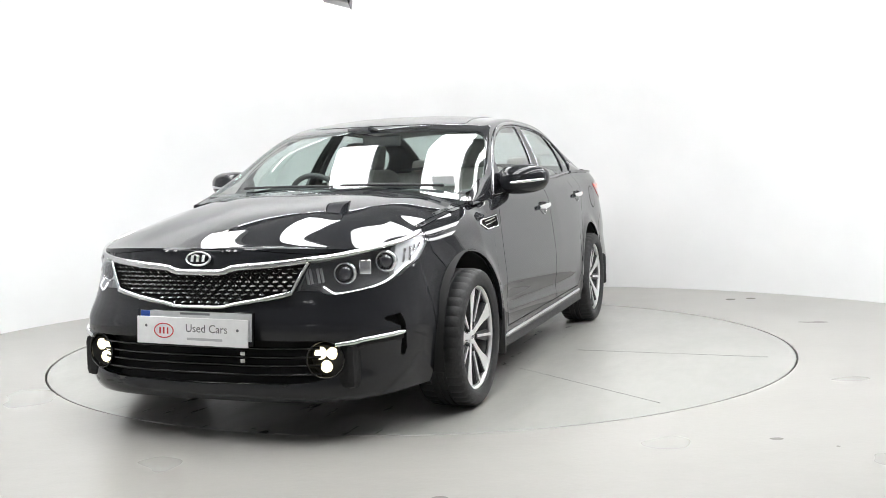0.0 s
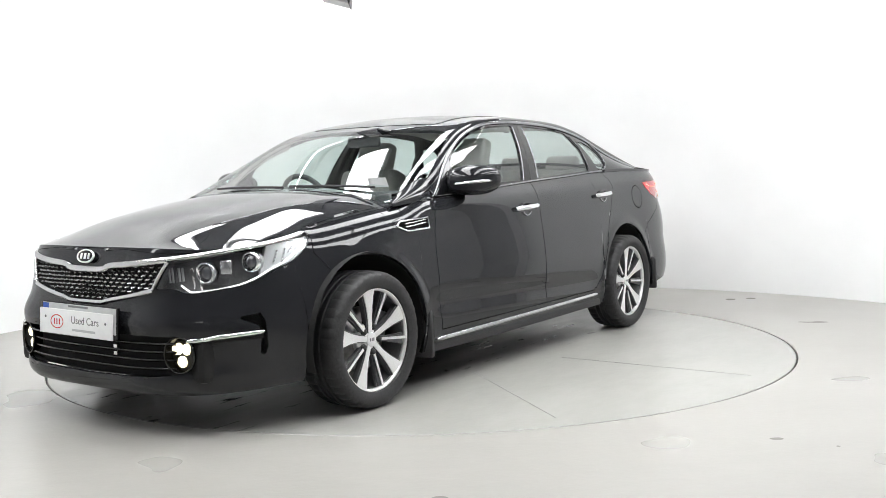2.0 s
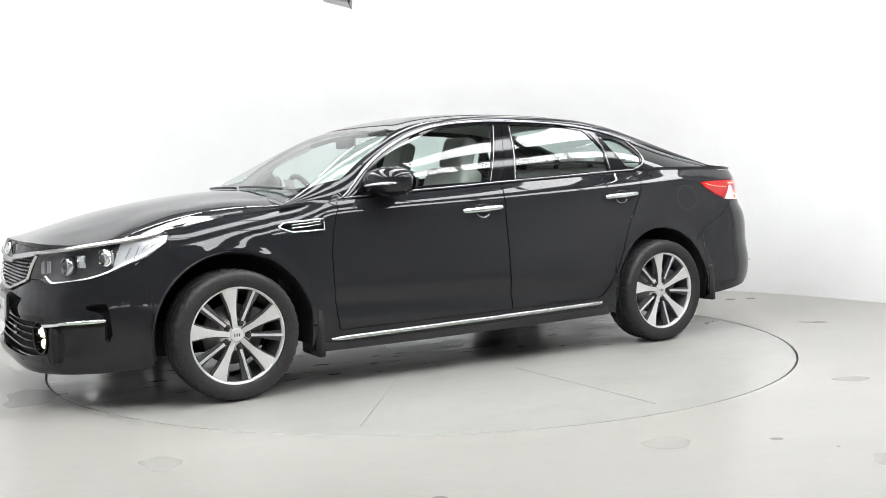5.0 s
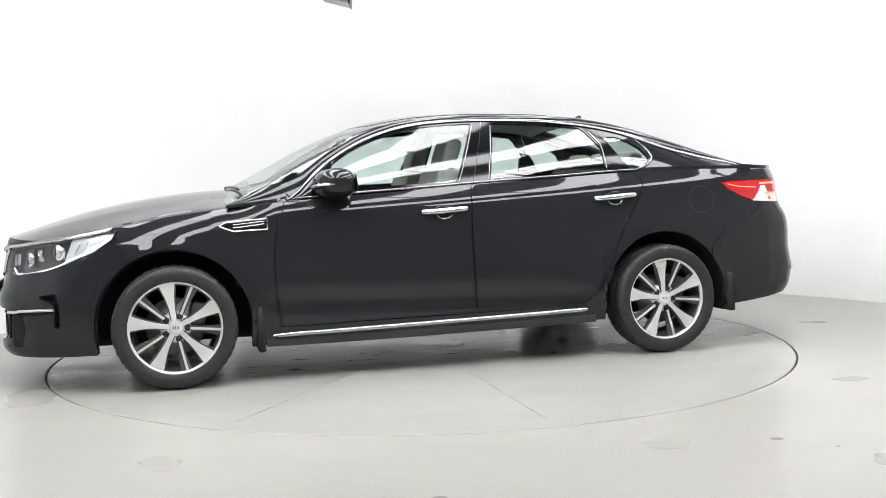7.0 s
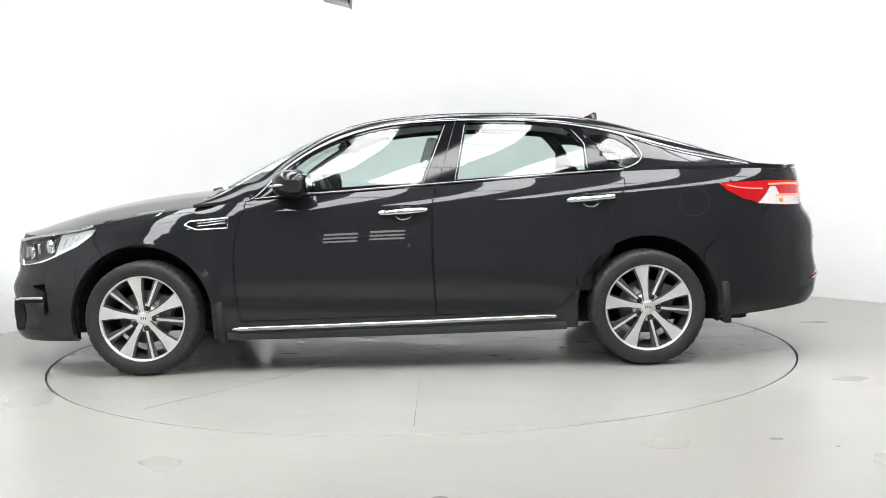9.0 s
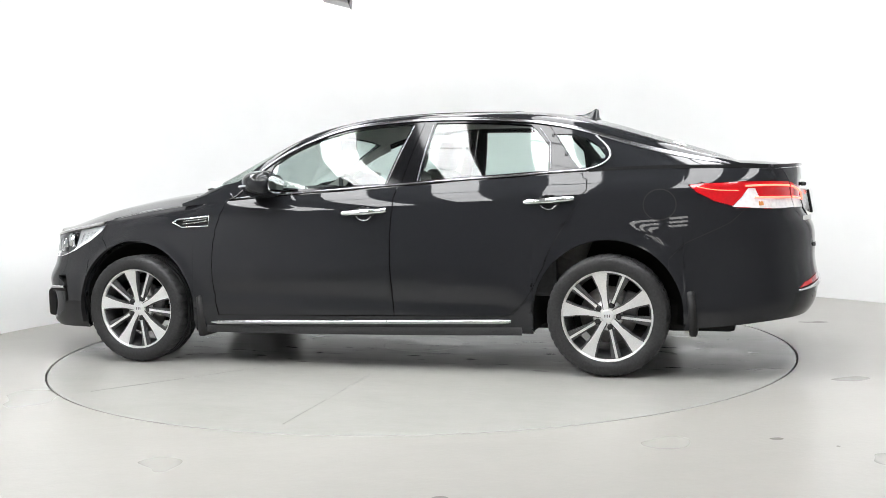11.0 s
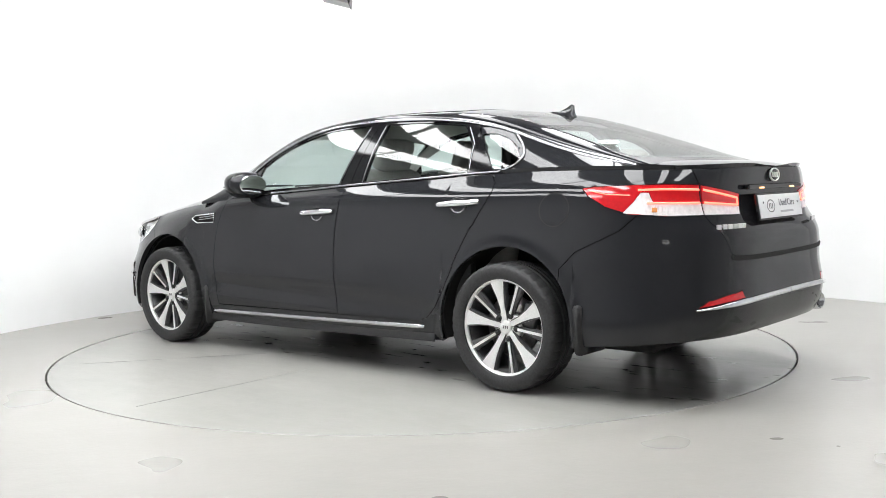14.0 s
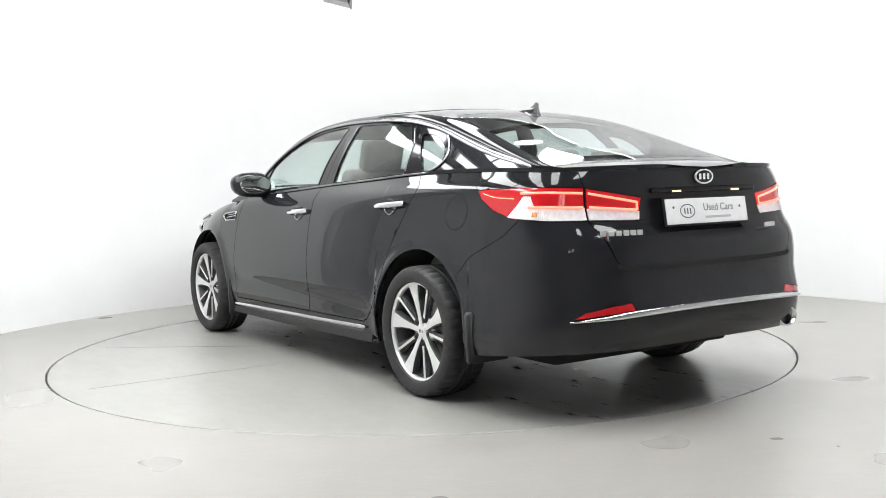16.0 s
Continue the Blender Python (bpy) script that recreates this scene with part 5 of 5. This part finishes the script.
# ---------------------------------------------------------------- mirrors, grips, aerial, wipers, stickers
def build_mirrors():
    for side in (1, -1):
        bm = bmesh.new()
        n, k = 32, 18
        rows = []
        for i in range(k + 1):
            v = math.pi * i / k
            row = []
            for j in range(n):
                u = 2 * math.pi * j / n
                cx, cy, cz = math.sin(v) * math.cos(u), -math.cos(v), math.sin(v) * math.sin(u)
                sg = lambda t, e: math.copysign(abs(t) ** e, t)
                x, y, z = sg(cx, .8) * (.122 if cx > 0 else .080), sg(cy, .75) * .136, sg(cz, .8) * .080
                z *= 1 - .12 * cy
                x *= 1 - .20 * cy
                row.append(bm.verts.new((.535 + x - .018 * cy + .03 * z, (.905 + y) * side, 1.046 + z + .006 * cy)))
            rows.append(row)
        for a, b in zip(rows, rows[1:]):
            for j in range(n):
                try:
                    bm.faces.new((a[j], a[(j + 1) % n], b[(j + 1) % n], b[j]))
                except ValueError:
                    pass
        bmesh.ops.remove_doubles(bm, verts=bm.verts[:], dist=1e-4)
        bmesh.ops.recalc_face_normals(bm, faces=bm.faces[:])
        mirror = part("door_mirror", bm, PAINT, CAR, "black door mirror with bright signal strip")
        p = [(.535 + .125 * math.cos(a) * (1 - .2 * (t - .5)) + .002, .905 + .122 * t, 1.030 + .012 * t) for t, a in [(k / 12 * 1.0, .05 + 1.25 * (k / 12) ** 2) for k in range(-4, 13)]]
        part("signal_strip", strip(p, [.004] + [.014] * 14 + [.010, .006], .004, side, [Vector((.9, side * (.1 + .6 * max(0, k / 16)), .15)).normalized() for k in range(17)]), CHROME, mirror, "bright signal strip")
        bm = lathe(bmesh.new(), [(1, 0), (.96, .004), (0, .005)], Matrix.Translation((.4535, .908 * side, 1.046)) @ Matrix.Rotation(radians(-90), 4, "Y") @ Matrix.Diagonal((.058, .102, 1, 1)), 32)
        part("mirror_glass", bm, MIRROR, mirror, "mirror glass", smooth=False)
        bm = tube(bmesh.new(), [(.60, .775 * side, .985), (.575, .82 * side, .995), (.55, .86 * side, 1.01)], [.034, .026, .024], 14, 1.6)
        part("mirror_arm", bm, GLOSS, mirror)


def build_grips():
    for door, (x0, z0), (x1, z1) in (("front_door", (.072, .875), (-.188, .889)), ("rear_door", (-.966, .922), (-1.229, .938))):
        for side in (1, -1):
            xs = np.linspace(x0, x1, 15)
            zs = np.linspace(z0, z1, 15)
            base = wrap(np.array([s_of_x(x) for x in xs]), zs)
            bow = .028 * np.sin(np.linspace(.12, math.pi - .12, 15)) ** .45
            path = [(b[0], b[1] + o, b[2]) for b, o in zip(base, bow)]
            grip = part("grip", strip(path, [.018] + [.027] * 5 + [.029] * 3 + [.027] * 5 + [.02], .009, side, [Vector((0, side, .35)).normalized()] * 15), CHROME, DOORS[door, side], "chrome pull grip")
            # cup behind the grip
            c = base[7]
            bm = bmesh.new()
            m = Matrix.Translation((c[0], (c[1] + .004) * side, c[2] - .010)) @ Matrix.Rotation(radians(-98 * side), 4, "X")
            lathe(bm, [(1, -.004), (1, .0015), (.93, .003), (.80, .0005), (0, .0003)], m @ Matrix.Diagonal((.062, .040, 1, 1)), 36)
            part("cup", bm, GLOSS, DOORS[door, side], "recessed cup behind the grip")
            ringp = [(c[0] + .045 * math.cos(a), c[1] + .012, c[2] - .012 + .036 * math.sin(a)) for a in np.radians(np.linspace(200, 340, 12))]
            part("cup_edge", strip(ringp, .004, .002, side), CHROME, DOORS[door, side])


def build_small():
    # shark fin aerial
    bm = bmesh.new()
    prof = [(-1.085, .0, .006), (-1.12, .010, .020), (-1.17, .018, .030), (-1.215, .043, .033), (-1.245, .068, .028), (-1.262, .066, .018), (-1.268, .020, .022), (-1.285, .0, .010)]
    rows = []
    for x, h, w in prof:
        z = float(CAB_MID(x)) - .004
        rows.append([bm.verts.new((x, y * w, z + h * t)) for y, t in ((-1, 0), (-.75, .25), (-.32, .6), (-.14, 1), (.14, 1), (.32, .6), (.75, .25), (1, 0))])
    for a, b in zip(rows, rows[1:]):
        for k in range(7):
            bm.faces.new((a[k], a[k + 1], b[k + 1], b[k]))
    bm.faces.new(rows[0])
    bm.faces.new(rows[-1][::-1])
    bmesh.ops.recalc_face_normals(bm, faces=bm.faces[:])
    sharpen(bm, 50)
    part("aerial", bm, PAINT, CAR, "black shark fin aerial on the roof")
    # wipers resting at the foot of the screen
    for y0, y1, x0, x1 in ((.62, .06, 1.04, 1.065), (.02, -.52, 1.075, 1.045)):
        pts = [(x, y, float(CAB_MID(x)) - .012 * (abs(y) / .6) ** 2 * 6 * .3 + .012) for x, y in zip(np.linspace(x0, x1, 8), np.linspace(y0, y1, 8))]
        part("wiper", tube(bmesh.new(), pts, .007, 6), PLASTIC, CAR, "black wiper arm")
    # scuttle panel
    xs = np.linspace(1.02, 1.12, 4)
    bm = bmesh.new()
    rows = [[bm.verts.new((x + .02 - .10 * (y / .78) ** 2, y, 1.000 - .035 * (y / .78) ** 2 + (i == 1) * .004)) for y in np.linspace(-.76, .76, 25)] for i, x in enumerate(xs)]
    for a, b in zip(rows, rows[1:]):
        for k in range(24):
            bm.faces.new((a[k], b[k], b[k + 1], a[k + 1]))
    part("scuttle", bm, PLASTIC, CAR, "black plastic scuttle under the screen")
    # paper label inside the screen, oval sticker in the rear window
    m = Matrix.Translation((.985, .60, 1.045)) @ Matrix.Rotation(radians(-62), 4, "Y") @ Matrix.Rotation(radians(90), 4, "Z")
    lab = part("paper_label", moved(box(bmesh.new(), (0, 0, 0), (.12, .055, .001)), m), PLATE_WHITE, CAR, "white paper label inside the screen", smooth=False)
    part("label_bar", moved(box(bmesh.new(), (0, .012, .0008), (.09, .006, .0006)), m), PALE_INK, lab, smooth=False)
    c = cabin(np.array([-1.76]), np.array([.79]))[0]
    e = cabin(np.array([-1.74, -1.78, -1.76, -1.76]), np.array([.79, .79, .77, .81]))
    u, v = Vector(e[1] - e[0]).normalized(), Vector(e[3] - e[2]).normalized()
    n = u.cross(v).normalized()
    if n.z < 0:
        n = -n
    m = Matrix.Translation(Vector(c) + n * .002) @ Matrix((v, n.cross(v), n)).transposed().to_4x4()
    st = part("oval_sticker", moved(lathe(bmesh.new(), [(1, 0), (1, .0006), (0, .0006)], Matrix.Diagonal((.085, .036, 1, 1)), 40), m), PLATE_WHITE, CAR, "white oval dealer sticker on the rear window")
    part("sticker_bar", moved(box(bmesh.new(), (0, .005, .001), (.12, .012, .0006)), m), GREY_INK, st, smooth=False)
    part("sticker_bar", moved(box(bmesh.new(), (0, -.016, .001), (.07, .006, .0006)), m), GREY_INK, st, smooth=False)


MIRROR = material("mirror_silver", (.9, .92, .92), 0.02, metal=1.0, grain=0.01)
build_mirrors()
build_grips()
build_small()


# ---------------------------------------------------------------- cabin inside
def cushion(bm, centre, size, bevel, turn=None):
    return box(bm, centre, size, bevel, turn, 4)


def build_cabin():
    for y in (.37, -.37):
        lean = Matrix.Rotation(radians(-18), 3, "Y")
        seat = part("front_seat", cushion(bmesh.new(), (.20, y, .52), (.50, .50, .16), .06), LEATHER, CAR, "pale leather front seat with headrest")
        part("seat_back", cushion(bmesh.new(), (-.10, y, .83), (.15, .48, .60), .065, lean), LEATHER, seat)
        part("headrest", cushion(bmesh.new(), (-.215, y, 1.205), (.10, .27, .19), .042, lean), LEATHER, seat)
        for d in (-.06, .06):
            part("headrest_post", tube(bmesh.new(), [(-.185, y + d, 1.08), (-.205, y + d, 1.16)], .006, 8), CHROME, seat)
    bench = part("rear_bench", cushion(bmesh.new(), (-.98, 0, .55), (.50, 1.26, .16), .06), LEATHER, CAR, "pale leather rear bench")
    part("bench_back", cushion(bmesh.new(), (-1.27, 0, .83), (.16, 1.26, .58), .065, Matrix.Rotation(radians(-24), 3, "Y")), LEATHER, bench)
    for y in (.38, 0, -.38):
        part("headrest", cushion(bmesh.new(), (-1.41, y, 1.135), (.09, .25, .13), .04, Matrix.Rotation(radians(-18), 3, "Y")), LEATHER, bench)
    bm = box(bmesh.new(), (-1.68, 0, 1.055), (.5, 1.20, .03), .01)
    part("parcel_shelf", bm, DARK_TRIM, CAR, "dark parcel shelf", smooth=False)
    # dashboard with a rounded top
    bm = bmesh.new()
    prof = [(1.10, .985), (.98, 1.0), (.82, .995), (.70, .965), (.66, .90), (.70, .70), (.80, .50), (1.10, .5)]
    rows = [[bm.verts.new((x - .04 * (abs(y) / .7) ** 2, y, z)) for x, z in prof] for y in np.linspace(-.74, .74, 9)]
    for a, b in zip(rows, rows[1:]):
        for k in range(len(prof)):
            bm.faces.new((a[k], a[(k + 1) % len(prof)], b[(k + 1) % len(prof)], b[k]))
    bmesh.ops.recalc_face_normals(bm, faces=bm.faces[:])
    dash = part("dashboard", bm, DARK_TRIM, CAR, "dark dashboard")
    bm = box(bmesh.new(), (.72, -.37, 1.0), (.16, .30, .06), .025)
    part("instrument_hood", bm, DARK_TRIM, dash)
    m = Matrix.Translation((.47, -.37, .93)) @ Matrix.Rotation(radians(-66), 4, "Y")
    bm = bmesh.new()
    ringv = []
    for k in range(40):
        a = 2 * math.pi * k / 40
        c = Vector((.178 * math.cos(a), .178 * math.sin(a), 0))
        e = c.normalized()
        ringv.append([bm.verts.new(m @ (c + e * .016 * math.cos(b) + Vector((0, 0, .016 * math.sin(b))))) for b in np.linspace(0, 2 * math.pi, 9)[:-1]])
    for k in range(40):
        for j in range(8):
            bm.faces.new((ringv[k][j], ringv[(k + 1) % 40][j], ringv[(k + 1) % 40][(j + 1) % 8], ringv[k][(j + 1) % 8]))
    bmesh.ops.recalc_face_normals(bm, faces=bm.faces[:])
    wheel = part("steering_wheel", bm, DARK_TRIM, CAR, "dark steering wheel")
    part("steering_boss", moved(box(bmesh.new(), (0, 0, -.02), (.14, .13, .05), .025), m), DARK_TRIM, wheel)
    for a in (90, 210, 330):
        c, s = math.cos(radians(a + 90)), math.sin(radians(a + 90))
        part("steering_spoke", moved(tube(bmesh.new(), [(.05 * c, .05 * s, -.02), (.17 * c, .17 * s, 0)], .014, 8, 1.5), m), SATIN, wheel)
    # door linings, headliner, inner pillars
    for side in (1, -1):
        bm = box(bmesh.new(), (-.15, .765 * side, .70), (1.95, .05, .58), .02)
        part("door_lining", bm, DARK_TRIM, CAR, "dark door lining", smooth=False)
    faces = []
    xs = np.linspace(.36, -1.15, 30)
    ts = np.linspace(0, 1.6, 17)
    for a, b in zip(xs, xs[1:]):
        for c, d in zip(ts, ts[1:]):
            faces.append([(a, c), (b, c), (b, d), (a, d)])
    part("headliner", skin(faces, offset(cabin, .03), "both", gap=0, lip=0, flip=True), HEADLINER, CAR, "pale grey headliner")
    for mir in (None, "right"):
        fs = []
        xs = np.linspace(.98, .30, 18)
        ts = np.linspace(1.42, 2.10, 9)
        for a, b in zip(xs, xs[1:]):
            for c, d in zip(ts, ts[1:]):
                fs.append([(a, c), (b, c), (b, d), (a, d)])
        part("pillar_trim", skin(fs, offset(cabin, .014), mir, gap=0, lip=0, flip=True), HEADLINER, CAR, "pale pillar lining")
    bm = box(bmesh.new(), (.36, .0, 1.285), (.025, .24, .065), .012)
    part("rear_view_mirror", bm, DARK_TRIM, CAR, "dark rear-view mirror")
    bm = box(bmesh.new(), (.10, 0, .57), (1.3, .26, .22), .04)
    part("centre_console", bm, DARK_TRIM, CAR, "dark centre console")
    # solid innards hide the engine bay and boot from below and through gaps
    bm = box(bmesh.new(), (1.58, 0, .62), (.9, 1.05, .42), .03)
    part("engine_bay", bm, INNER, CAR, smooth=False)
    bm = box(bmesh.new(), (-1.95, 0, .68), (.7, 1.05, .46), .03)
    part("boot_well", bm, INNER, CAR, smooth=False)


build_cabin()


# ---------------------------------------------------------------- things round the car
def build_hanging_fixture():
    fix = thing("hanging_spot_fixture", "small white and black fixture hanging above the turntable", "fixture")
    turn = Matrix.Rotation(radians(90), 4, "X")
    bm = prism(bmesh.new(), [(-.155, -.085), (.048, -.138), (.030, -.04), (.0, .25), (-.155, .25)], .25, turn, .004)
    part("case", bm, FIXTURE_GREY, fix, smooth=False)
    bm = prism(bmesh.new(), [(.050, -.145), (.020, -.05), (-.02, .25), (.066, .25), (.066, -.10), (.058, -.15)], .27, turn, .002)
    part("side_plate", bm, FIXTURE_DARK, fix, smooth=False)
    bm = prism(bmesh.new(), [(-.170, -.075), (-.157, -.090), (-.157, .25), (-.170, .25)], .25, turn, .002)
    part("edge_plate", bm, FIXTURE_DARK, fix, smooth=False)
    part("stem", lathe(bmesh.new(), [(.012, .24), (.012, .80)], n=12), FIXTURE_DARK, fix)
    fix.matrix_basis = pose(-.580, 1.87, 2.592)


build_hanging_fixture()


def motions():
    def turn(t):
        return -69.003 + 7.61251 * t + 0.032016 * t ** 2 - 0.000910823 * t ** 3
    ox, oy = -0.13468, 0.04338
    rows, disc = [], []
    for k in range(33):
        t = k * 0.5
        m = pose(0, 0, 0, 0, 0, 180 - turn(t))
        disc.append((t, m))
        rows.append((t, m @ Matrix.Translation((-ox, -oy, 0))))
    walk(CAR, rows)
    walk(turntable, disc)


motions()
